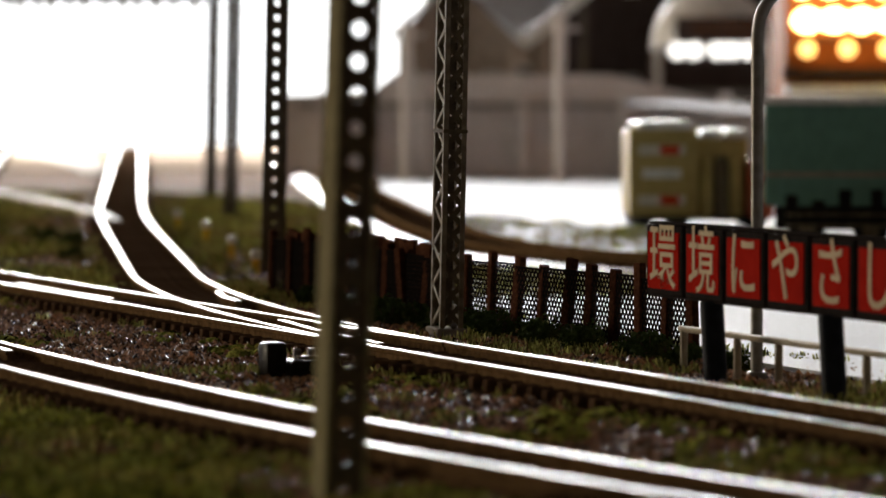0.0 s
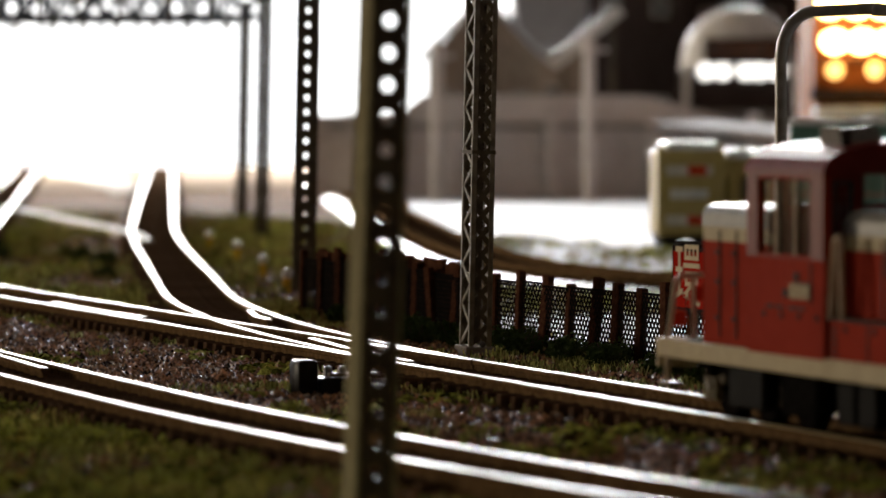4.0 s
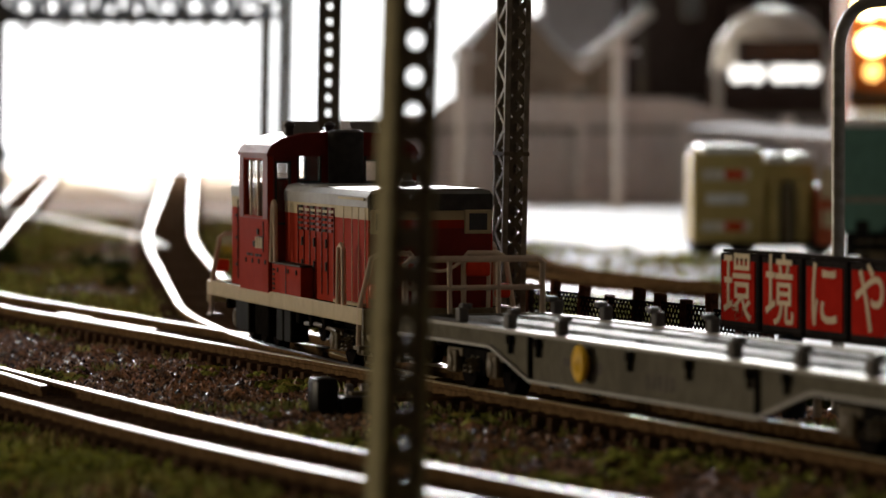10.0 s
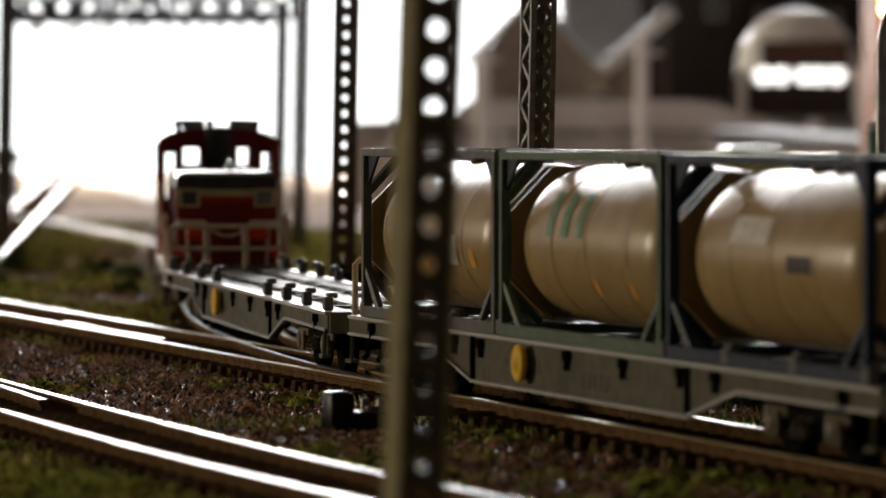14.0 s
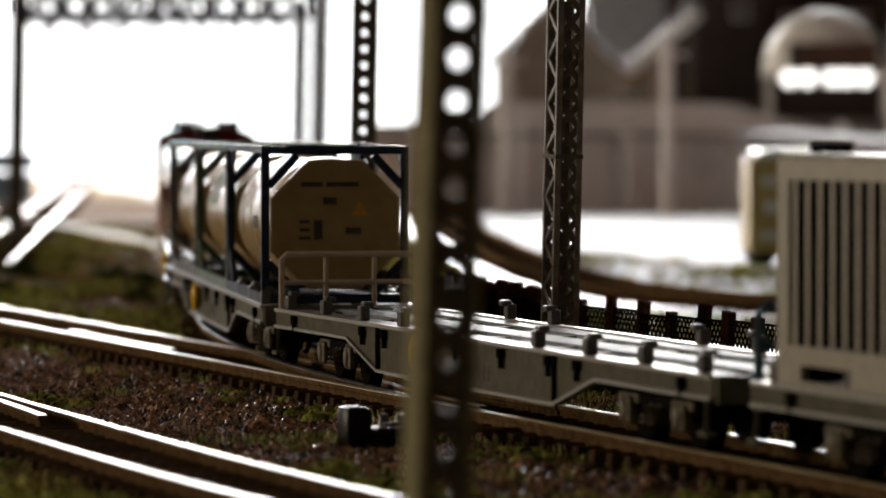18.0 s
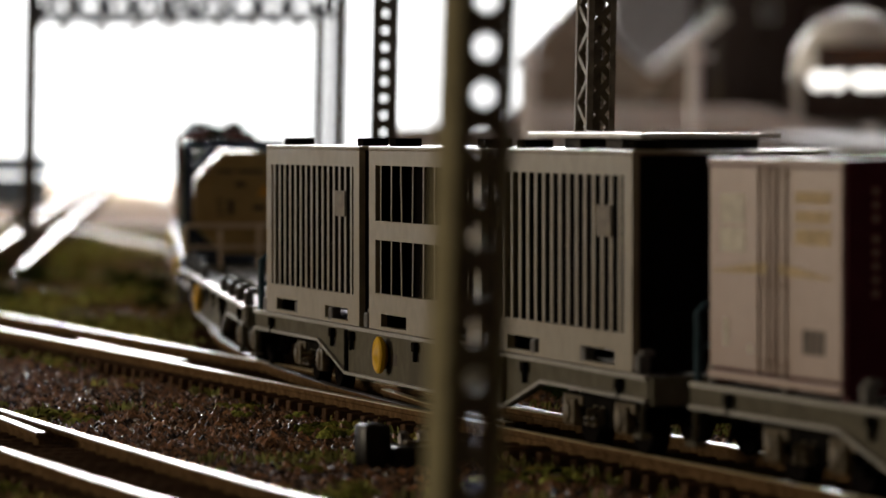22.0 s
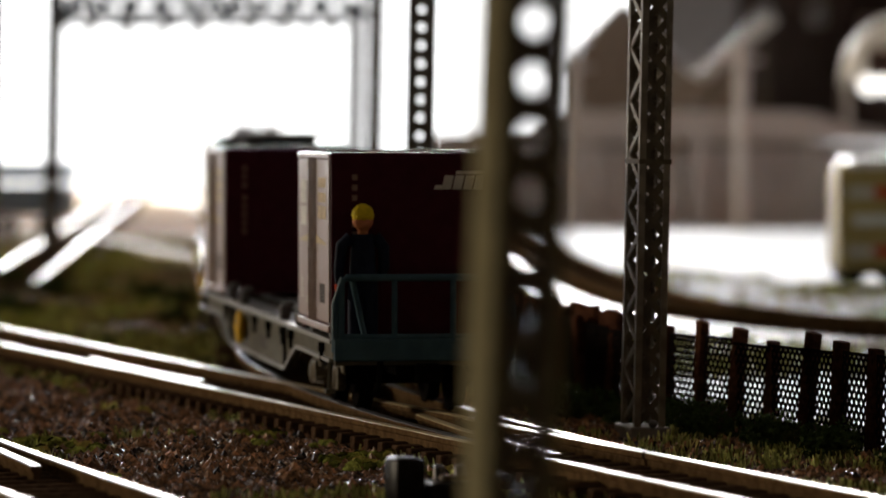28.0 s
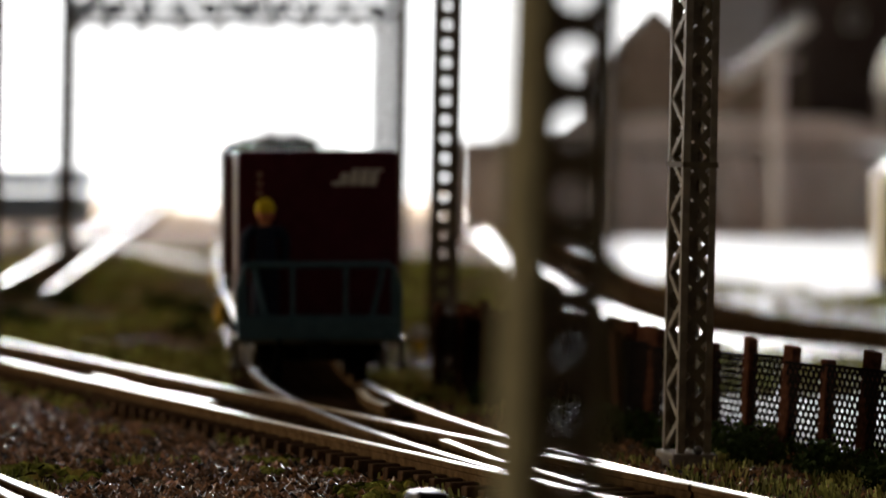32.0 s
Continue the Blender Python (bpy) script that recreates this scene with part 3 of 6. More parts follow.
# ---- fence of leaning posts and wire mesh ----
def fence():
    top = thing("fence", "low fence of leaning rusty-brown posts with dark wire mesh", "fence")
    rng = random.Random(4)
    stops = []
    u = 421.0
    while u < 592:
        stops.append((u, 178.0 + (u - 430) * 0.012))
        u += rng.uniform(8.2, 9.8)
    post = []
    for k in range(3):
        bm = bmesh.new()
        box(bm, -0.9, 0.9, -0.45, 0.45, -0.8, 9.2 + 0.5 * k, bevel=0.12)
        post.append(finish(bm, "post", RUST))
    # expanded mesh: flat strips crossing at a slant
    wire = bmesh.new()
    long, tall, cell = 9.0, 7.6, 1.18
    i = -int(tall / cell) - 1
    while i * cell < long + tall:
        for flip in (0, 1):
            a = i * cell
            p, q = (a, 0.0), (a + tall, tall)
            if p[0] < 0:
                p = (0.0, -a)
            if q[0] > long:
                q = (long, long - a)
            if p[1] < tall and q[1] > 0 and q[0] > p[0]:
                ends = [(x if not flip else long - x, z) for x, z in (p, q)]
                c, y = 0.14, 0.05 * flip
                dx = c if not flip else -c
                prism(wire, [(ends[0][0] - dx, y, ends[0][1] + c), (ends[0][0] + dx, y, ends[0][1] - c), (ends[1][0] + dx, y, ends[1][1] - c), (ends[1][0] - dx, y, ends[1][1] + c)], (0, 0.045, 0))
        i += 1
    box(wire, 0, long, -0.02, 0.1, tall - 0.1, tall + 0.2)
    wire = finish(wire, "wire_mesh", MESH_WIRE)
    board = []
    for k in range(4):
        bm = bmesh.new()
        box(bm, -1.35, 1.35, -0.35, 0.35, -0.8, 9.4 + 0.45 * k, bevel=0.1)
        board.append(finish(bm, "board", RUST))
    u = 521.0
    while u < 588:
        p = plan(u, 179.2 + (u - 430) * 0.012)
        m = mm(p.x, p.y, height(p.x, p.y), HEADING) @ pose(0, 0, 0, rng.uniform(-3, 2), rng.uniform(-2.5, 1.5), rng.uniform(-4, 4))
        same("board", board[rng.randrange(4)], top, m)
        u += rng.uniform(2.5, 3.1)
    for j, (u, n) in enumerate(stops):
        p = plan(u, n)
        z = height(p.x, p.y)
        m = mm(p.x, p.y, z, HEADING) @ pose(0, 0, 0, rng.uniform(-5, 3), rng.uniform(-7, 3), rng.uniform(-6, 6))
        same("post", post[j % 3], top, m)
        if j:
            b = plan(*stops[j - 1])
            way = p - b
            m = mm(b.x, b.y, height(b.x, b.y) + 0.9, math.degrees(math.atan2(way.y, way.x)))
            same("wire_mesh", wire, top, m @ Matrix.Diagonal((way.length / long, 1, 1, 1)))


fence()


# ---- the red sign ----
def letters(text, size, mat, parent, m, name="lettering", bold=0.0, wide=1.0):
    cu = bpy.data.curves.new(name, "FONT")
    cu.body, cu.size, cu.align_x, cu.align_y, cu.extrude, cu.offset = text, size / 1000, "CENTER", "CENTER", 0.00003, bold / 1000
    cu.materials.append(mat)
    ob = new(name, cu)
    ob.parent = parent
    ob.matrix_local = m @ Matrix.Diagonal((wide, 1, 1, 1))
    return ob


def sign():
    top = thing("sign_board", "row of red panels with cream lettering on blue-black posts", "sign", m=mm(*plan(400, 164), HEADING - 180))
    # x runs towards the eye along the board, y points away from the track
    for i, ch in enumerate("環境にやさし"):
        x = i * 11.0
        frame_ob = bar_box("panel_frame", top, SIGN_FRAME, x, x + 10.2, -0.2, 1.1, 6.2, 13.7, bevel=0.2)
        bm = bmesh.new()
        box(bm, x + 0.75, x + 9.45, -0.34, -0.19, 6.9, 13.0)
        part("panel_face", bm, SIGN_RED, frame_ob, "red painted panel face")
        letters(ch, 7.6, SIGN_TEXT, frame_ob, mm(x + 5.1, -0.37, 9.9) @ pose(0, 0, 0, 90, 0, 0), bold=0.03)
    bar_box("top_rail", top, SIGN_FRAME, -0.3, 65.8, 0.2, 1.3, 13.75, 14.1, bevel=0.1)
    bar_box("bottom_rail", top, SIGN_FRAME, -0.3, 65.8, 0.3, 1.0, 5.9, 6.15, bevel=0.1)
    for x in (16.5, 47.0):
        bm = bmesh.new()
        tube(bm, [(x + 1.2, 0.6, GROUND - 0.3), (x, 0.6, 6.0)], 1.25, 14)
        part("sign_post", bm, POST_BLUE, top, "blue-black round post", smooth=True)


sign()


def guard_rail():
    top = thing("guard_rail", "low beige pipe railing behind the sign", "railing")
    us = [402, 387, 376, 354, 332, 310]
    for u in us:
        p = plan(u, 169)
        bar_tube("rail_post", top, PIPE, [p + Vector((0, 0, GROUND)), p + Vector((0, 0, 2.2))], 0.42, 8)
    for z in (2.2,):
        bar_tube("top_pipe", top, PIPE, [plan(u, 169, z) for u in (403, 309)], 0.36, 8)
    bm = bmesh.new()
    p = plan(390, 172.5)
    pts = [p + Vector((0, 0, GROUND)), p + Vector((0, 0, 34))]
    for i in range(1, 9):
        a = i / 8 * math.pi / 2
        pts.append(p + Vector((3.5 * (1 - math.cos(a)), -1.0 * (1 - math.cos(a)), 34 + 5.0 * math.sin(a))))
    pts.append(pts[-1] + Vector((7, -2, 0.3)))
    tube(bm, pts, 0.66, 12)
    lamp = thing("street_lamp", "grey street lamp post with a curved arm", "street lamp")
    part("post", bm, LAMP_GREY, lamp, smooth=True)
    q = pts[-1]
    bar_box("lamp_head", lamp, LAMP_GREY, q.x - 1, q.x + 5, q.y - 1.4, q.y + 1.0, q.z - 0.9, q.z + 0.5, bevel=0.3)
    bar_box("foot", lamp, LAMP_GREY, p.x - 1.0, p.x + 1.0, p.y - 1.0, p.y + 1.0, GROUND, GROUND + 0.9, bevel=0.2)


guard_rail()


# ---- paved ground behind the fence ----
def slab(name, label, outline, z0, z1, mat, category):
    bm = bmesh.new()
    prism(bm, [(p[0], p[1], z0) for p in outline], (0, 0, z1 - z0))
    return tagged(part(name, bm, mat, None), label, category, kind="structure")


def plaza():
    a, b = plan(120, 176), plan(505, 181)
    slab("pavement", "pale bright gravel forecourt behind the fence", [(a.x, a.y), (500, 60), (500, 1480), (-22, 1480), (-6, 1061), (4, 900), (14, 800), (6, 640), (-5, 570), (b.x, b.y)], -6, -1.9, PLAZA, "forecourt")


plaza()

CURVE = [(-62, 1900), (-34.6, 1435), (-13, 1061), (-3, 900), (8.5, 775), (22.6, 711), (48, 660), (90, 618), (150, 590), (230, 580)]


def on_curve(s):
    k = len(CURVE) - 1
    f = min(max(s / 100.0, 0), k - 1e-6)
    i = int(f)
    t = f - i
    p = [Vector((*CURVE[min(max(i + j, 0), k)], 0)) for j in (-1, 0, 1, 2)]
    q = 0.5 * (2 * p[1] + (p[2] - p[0]) * t + (2 * p[0] - 5 * p[1] + 4 * p[2] - p[3]) * t * t + (3 * p[1] - p[0] - 3 * p[2] + p[3]) * t ** 3)
    d = 0.5 * ((p[2] - p[0]) + 2 * (2 * p[0] - 5 * p[1] + 4 * p[2] - p[3]) * t + 3 * (3 * p[1] - p[0] - 3 * p[2] + p[3]) * t * t)
    d.normalize()
    return q + Vector((0, 0, 1.2)), Vector((d.y, -d.x, 0))


def curve_track():
    bm = bmesh.new()
    rows = []
    for i in range(91):
        p, a = on_curve(i * 10.0)
        rows.append([bm.verts.new(p + a * o + Vector((0, 0, z))) for o, z in ((-11, -3.2), (-8.5, -1.6), (8.5, -1.6), (11, -3.2))])
    for p, q in zip(rows, rows[1:]):
        for i in range(3):
            bm.faces.new((p[i], p[i + 1], q[i + 1], q[i]))
    bmesh.ops.recalc_face_normals(bm, faces=bm.faces)
    tagged(part("ballast_bed", bm, STONE, None), "brown ballast bed of the curved track", "ballast", kind="structure")
    track("curved_track", "curved track sweeping past the pale forecourt", (on_curve, 100, 895), pitch=3.0, skip=lambda s: s % 6 < 3)


curve_track()


# ---- loose ground cover ----
def scatter(name, label, category, mat, count, place, shape, seed):
    """Many tiny pieces in one mesh. place(rng) gives x, y or nothing; shape(rng) gives vertices and faces round the origin."""
    rng = random.Random(seed)
    verts, faces = [], []
    made = 0
    while made < count:
        spot = place(rng)
        made += 1
        if spot is None:
            continue
        x, y = spot
        z = height(x, y)
        vs, fs = shape(rng)
        k = len(verts)
        verts.extend(((x + a) / 1000, (y + b) / 1000, (z + c) / 1000) for a, b, c in vs)
        faces.extend(tuple(i + k for i in f) for f in fs)
    me = bpy.data.meshes.new(name)
    me.from_pydata(verts, [], faces)
    me.materials.append(mat)
    return tagged(new(name, me), label, category, kind="stuff")


OCTA = [(0, 2, 4), (2, 1, 4), (1, 3, 4), (3, 0, 4), (2, 0, 5), (1, 2, 5), (3, 1, 5), (0, 3, 5)]


def pebble(lo, hi):
    def shape(rng):
        r = rng.uniform(lo, hi)
        a, b, c = (r * rng.uniform(0.6, 1.25) for _ in range(3))
        t = rng.uniform(0, math.pi)
        p, q = math.cos(t), math.sin(t)
        d = rng.uniform(-0.3, 0.3) * r
        return [(a * p, a * q, d), (-a * p, -a * q, 0.1 * r), (-b * q, b * p, -d), (b * q, -b * p, 0.15 * r), (d, 0.2 * d, c), (0, 0, -c)], OCTA
    return shape


def tuft(lo, hi, blades, spread):
    def shape(rng):
        vs, fs = [], []
        for _ in range(blades):
            x, y, h = rng.gauss(0, spread), rng.gauss(0, spread), rng.uniform(lo, hi)
            t, w = rng.uniform(0, math.pi), rng.uniform(0.10, 0.22)
            p, q = w * math.cos(t), w * math.sin(t)
            lx, ly = rng.gauss(0, 0.35 * h), rng.gauss(0, 0.35 * h)
            k = len(vs)
            vs += [(x - p, y - q, -0.3), (x + p, y + q, -0.3), (x + lx + p * 0.5, y + ly + q * 0.5, h), (x + lx - p * 0.5, y + ly - q * 0.5, h * 0.92)]
            fs.append((k, k + 1, k + 2, k + 3))
        return vs, fs
    return shape


def clump(lo, hi):
    """A rough foam lump: a low dome of uneven radius."""
    def shape(rng):
        r = rng.uniform(lo, hi)
        vs, fs = [(0, 0, r * rng.uniform(0.5, 0.9))], []
        for ring, z in ((0.55, 0.55), (1.0, -0.25)):
            for i in range(8):
                a = i * math.pi / 4 + rng.uniform(-0.3, 0.3)
                q = r * ring * rng.uniform(0.65, 1.3)
                vs.append((q * math.cos(a), q * math.sin(a), r * z * rng.uniform(0.6, 1.3)))
        for i in range(8):
            j = (i + 1) % 8
            fs += [(0, 1 + i, 1 + j), (1 + i, 9 + i, 9 + j), (1 + i, 9 + j, 1 + j)]
        return vs, fs
    return shape


def off_rails(n, u):
    """Not on a rail head or right beside it."""
    for mid in (MAIN_N, front_n(u)):
        if abs(abs(n - mid) - 5.0) < 0.9:
            return False
    return True


def gravel_spot(u0, u1, n0, n1):
    def place(rng):
        u, n = rng.uniform(u0, u1), rng.uniform(n0, n1)
        if not off_rails(n, u):
            return None
        p = plan(u, n)
        return p.x, p.y
    return place


def patchy(u0, u1, n0, n1, want, scale, seed):
    """Spots in uneven patches; want: share of the ground that is covered, by place."""
    def place(rng):
        u, n = rng.uniform(u0, u1), rng.uniform(n0, n1)
        p = plan(u, n)
        if not off_rails(n, u) or abs(n - MAIN_N) < 6.5 or abs(n - front_n(u)) < 6.5:
            return None
        if u > 440:
            for s in (u * 1.01,):
                q, a = branch(s)
                if abs((p - q).dot(ACROSS)) < 8:
                    return None
        v = noise.noise(Vector((p.x * scale, p.y * scale * 0.7, seed))) * 0.5 + 0.5
        v += 0.25 * noise.noise(Vector((p.x * scale * 4, p.y * scale * 3, seed + 7)))
        return (p.x, p.y) if v < want(u, n) else None
    return place


def green_share(u, n):
    if n < 92:
        return 0.62
    if n < 136:
        return 0.40 if u < 385 else 0.33
    if u > 560:
        return 0.62
    return 0.5


scatter("ballast", "coarse dark brown gravel between the tracks", "gravel", STONE, 44000, gravel_spot(235, 660, 103, 186), pebble(0.2, 0.62), 11)
scatter("fine_gravel", "fine brown gravel beside the front track", "gravel", STONE, 15000, gravel_spot(225, 520, 66, 108), pebble(0.18, 0.5), 12)
scatter("far_gravel", "brown gravel along the siding", "gravel", STONE, 14000, gravel_spot(620, 1050, 120, 300), pebble(0.25, 0.7), 13)
scatter("grass", "short olive green grass flock in patches", "grass", GRASS, 9500, patchy(225, 660, 66, 190, green_share, 0.045, 3.0), tuft(0.5, 1.25, 9, 0.55), 21)
scatter("dry_grass", "short straw-coloured grass flock in patches", "grass", GRASS_DRY, 4000, patchy(225, 660, 66, 190, lambda u, n: 0.42 if n < 90 or u < 385 else 0.26, 0.06, 9.0), tuft(0.3, 0.8, 7, 0.6), 22)
scatter("meadow", "olive green meadow beside the siding", "grass", GRASS, 11000, patchy(560, 1250, 140, 340, lambda u, n: 0.46, 0.03, 5.0), tuft(0.8, 2.0, 9, 0.9), 23)
scatter("dry_meadow", "straw-coloured meadow beside the siding", "grass", GRASS_DRY, 8000, patchy(560, 1250, 140, 340, lambda u, n: 0.6, 0.03, 15.0), tuft(0.6, 1.5, 8, 0.9), 24)
# grains added to put glints on the gravel
scatter("grit", "pale grains added over the gravel as its glints", "gravel", GRIT, 17000, gravel_spot(250, 660, 72, 180), pebble(0.1, 0.3), 27)
scatter("moss", "clumps of green foam moss between and before the tracks", "moss", MOSS, 26000, patchy(225, 600, 62, 138, lambda u, n: 0.56 if n < 90 else 0.45 if u < 385 else 0.36, 0.05, 31.0), clump(0.3, 1.1), 25)
scatter("far_moss", "clumps of green foam moss on the meadow", "moss", MOSS, 4500, patchy(560, 1100, 150, 300, lambda u, n: 0.42, 0.03, 33.0), clump(0.6, 1.8), 26)


def shrub(x, y, r, seed, label="dark green foam shrub at the fence foot"):
    rng = random.Random(seed)
    z = height(x, y)
    top = thing("shrub", label, "shrub", "shrubs along the fence", m=mm(x, y, z))
    bm = bmesh.new()
    for k in range(5):
        a = rng.uniform(0, 6.28)
        tube(bm, [(0, 0, -0.3), (0.35 * r * math.cos(a), 0.35 * r * math.sin(a), 0.5 * r), (0.7 * r * math.cos(a), 0.7 * r * math.sin(a), r * rng.uniform(0.7, 1.1))], 0.16, 5, r_end=0.05)
    part("stem", bm, BARK, top)
    bm = bmesh.new()
    lobes = [(Vector((rng.gauss(0, 0.5) * r, rng.gauss(0, 0.5) * r, rng.uniform(0.15, 0.75) * r)), rng.uniform(0.3, 0.62) * r) for _ in range(9)]
    for c, lr in lobes:
        for _ in range(int(75 + 18 * r)):
            d = Vector((rng.gauss(0, 1), rng.gauss(0, 1), rng.gauss(0, 1))).normalized() * lr * rng.uniform(0.55, 1.1)
            p = c + d
            if p.z < -0.3:
                continue
            s = rng.uniform(0.14, 0.34)
            a = Vector((rng.gauss(0, 1), rng.gauss(0, 1), rng.gauss(0, 1))).normalized() * s
            b = a.orthogonal().normalized() * s * rng.uniform(0.5, 1)
            bm.faces.new([bm.verts.new(p + v) for v in (-a, b, a, -b)])
    part("leaves", bm, SHRUB, top)
    return top


shrub_rng = random.Random(8)
for i in range(17):
    u = 404 + i * 7.6 + shrub_rng.uniform(-2, 2)
    q = plan(u, 174.0 + shrub_rng.uniform(-2.0, 1.5))
    bush = shrub(q.x, q.y, shrub_rng.uniform(1.9, 3.1), 40 + i)
    if i == 5:
        cam.data.dof.focus_object = bush
for u, n, r in ((500, 168, 2.4), (508, 171, 3.0), (488, 171, 2.6), (525, 172, 3.0), (540, 175, 2.6), (560, 176, 2.4)):
    q = plan(u, n)
    shrub(q.x, q.y, r, int(u), "dark green foam shrub beside the lattice mast")
for x, y, r in ((-96, 860, 4.2), (-78, 860, 3.2), (-110, 900, 4.0), (-70, 820, 3.0), (-92, 790, 3.0), (-64, 760, 2.8)):
    shrub(x, y, r, int(-x), "dark green foam bush on the meadow")


# ---- small track-side things ----
def point_motor():
    q = plan(407, 125.5)
    top = thing("point_motor", "small black point motor box beside the track", "point motor", m=mm(q.x, q.y, height(q.x, q.y), HEADING))
    bm = bmesh.new()
    box(bm, -1.8, 1.8, 0.6, 3.0, -0.4, 3.6, bevel=0.5)
    part("housing", bm, SOCKET, top, smooth=True)
    bar_box("base", top, SOCKET, -2.6, 2.6, -3.6, 0.5, -0.4, 1.7, bevel=0.3)
    bar_box("arm", top, BEARING, -0.6, 0.6, -6.6, -1.0, 1.71, 2.1, bevel=0.1)
    for y in (-1.4, -3.0):
        bm = bmesh.new()
        lathe(bm, [(0, 0.5), (0.9, 0.5), (1.1, 0.3)], 10, Matrix.Translation((1.5, y, 1.7)) @ Matrix.Rotation(-math.pi / 2, 4, "Y"))
        part("bolt", bm, RAIL_TOP, top)
    bar_box("rod", top, RAIL_SIDE, -0.3, 0.3, -14.0, -6.0, 1.0, 1.4)


point_motor()


def marker(x, y, tall):
    top = thing("marker_post", "short yellow marker post with a white knob", "marker post", "yellow markers along the siding", m=mm(x, y, height(x, y)))
    bar_tube("stem", top, YELLOW, [(0, 0, -0.5), (0, 0, tall)], 0.62, 8)
    bm = bmesh.new()
    bmesh.ops.create_icosphere(bm, subdivisions=2, radius=1.0, matrix=Matrix.Translation((0, 0, tall + 0.6)))
    part("knob", bm, WHITE, top, smooth=True)


for x, y, tall in ((-44.7, 846, 3.4), (-35.9, 764, 3.0), (-28.8, 694, 2.6), (-55, 930, 3.4), (-21.5, 690, 2.2)):
    marker(x, y, tall)


def guard_rails():
    """Check rail, wing rails and switch blades of the turnout."""
    top = thing("turnout", "switch blades and check rails of the turnout", "turnout")
    for pts in ([plan(424, 149.2, 0.02), plan(452, 148.6, 0.02), plan(470, 148.6, 0.02)],
                [plan(424, 141.6, 0.02), plan(455, 143.6, 0.02), plan(478, 146.5, 0.02)],
                [plan(528, 156.0, 0.02), plan(540, 157.6, 0.02), plan(556, 161.4, 0.02)],
                [plan(540, 141.8, 0.02), plan(565, 141.2, 0.02), plan(592, 141.8, 0.02)]):
        rows = []
        for a, b in zip(pts, pts[1:]):
            for k in range(4):
                rows.append(a.lerp(b, k / 4))
        rows.append(pts[-1])
        rail_pieces([(p, ACROSS) for p in rows], top, RAIL_TAN)


guard_rails()


def left_track():
    pts = [(-70, 944), (-77, 1003), (-96, 1103), (-126, 1241), (-166, 1390), (-222, 1550)]
    bm = bmesh.new()
    rows = []
    for i, (x, y) in enumerate(pts):
        d = (Vector(pts[min(i + 1, 5)]) - Vector(pts[max(i - 1, 0)])).normalized()
        rows.append([bm.verts.new((x + d.y * w, y - d.x * w, z)) for w, z in ((-2.0, -2.7), (-1.6, -0.4), (1.6, -0.4), (2.0, -2.7))])
    for p, q in zip(rows, rows[1:]):
        for i in range(3):
            bm.faces.new((p[i], p[i + 1], q[i + 1], q[i]))
    bm.faces.new(rows[0])
    bm.faces.new(rows[-1][::-1])
    bmesh.ops.recalc_face_normals(bm, faces=bm.faces)
    tagged(part("kerb", bm, KERB, None), "pale kerb curving across the meadow", "kerb", kind="structure")
    away = lambda d: (Vector((-106.0 - 0.0835 * d, 900 + d, 0.4)), Vector((1, 0.0835, 0)).normalized())
    track("parallel_track", "far track with shining rails running towards the window", (away, -40, 1440), pitch=9)
    for name, label, pts, w in (("lane", "pale gravel strip under the far track", [(-102.0, 850), (-230.0, 2340)], 8.0),
                                ("path", "pale path crossing the far meadow", [(-118.0, 1600), (-164.0, 1960), (-232.0, 2330)], 9.0)):
        bm = bmesh.new()
        for (xa, ya), (xb, yb) in zip(pts, pts[1:]):
            prism(bm, [(xa - w, ya, -2.7), (xa + w, ya, -2.7), (xb + w, yb, -2.7), (xb - w, yb, -2.7)], (0, 0, 1.05))
        tagged(part(name, bm, LANE, None), label, name, kind="structure")


left_track()


# ---- vehicles and buildings behind the forecourt ----
def wheel(parent, x, y, r):
    bm = bmesh.new()
    lathe(bm, [(-0.9, r * 0.5), (-1.0, r * 0.95), (-0.8, r), (0.8, r), (1.0, r * 0.95), (0.9, r * 0.5)], 16, Matrix.Translation((x, y, r)) @ Matrix.Rotation(math.pi / 2, 4, "Z"))
    w = part("wheel", bm, SOCKET, parent, smooth=True)
    bm = bmesh.new()
    lathe(bm, [(-1.02, r * 0.5), (1.02, r * 0.5)], 12, Matrix.Translation((x, y, r)) @ Matrix.Rotation(math.pi / 2, 4, "Z"))
    part("rim", bm, BEARING, w)


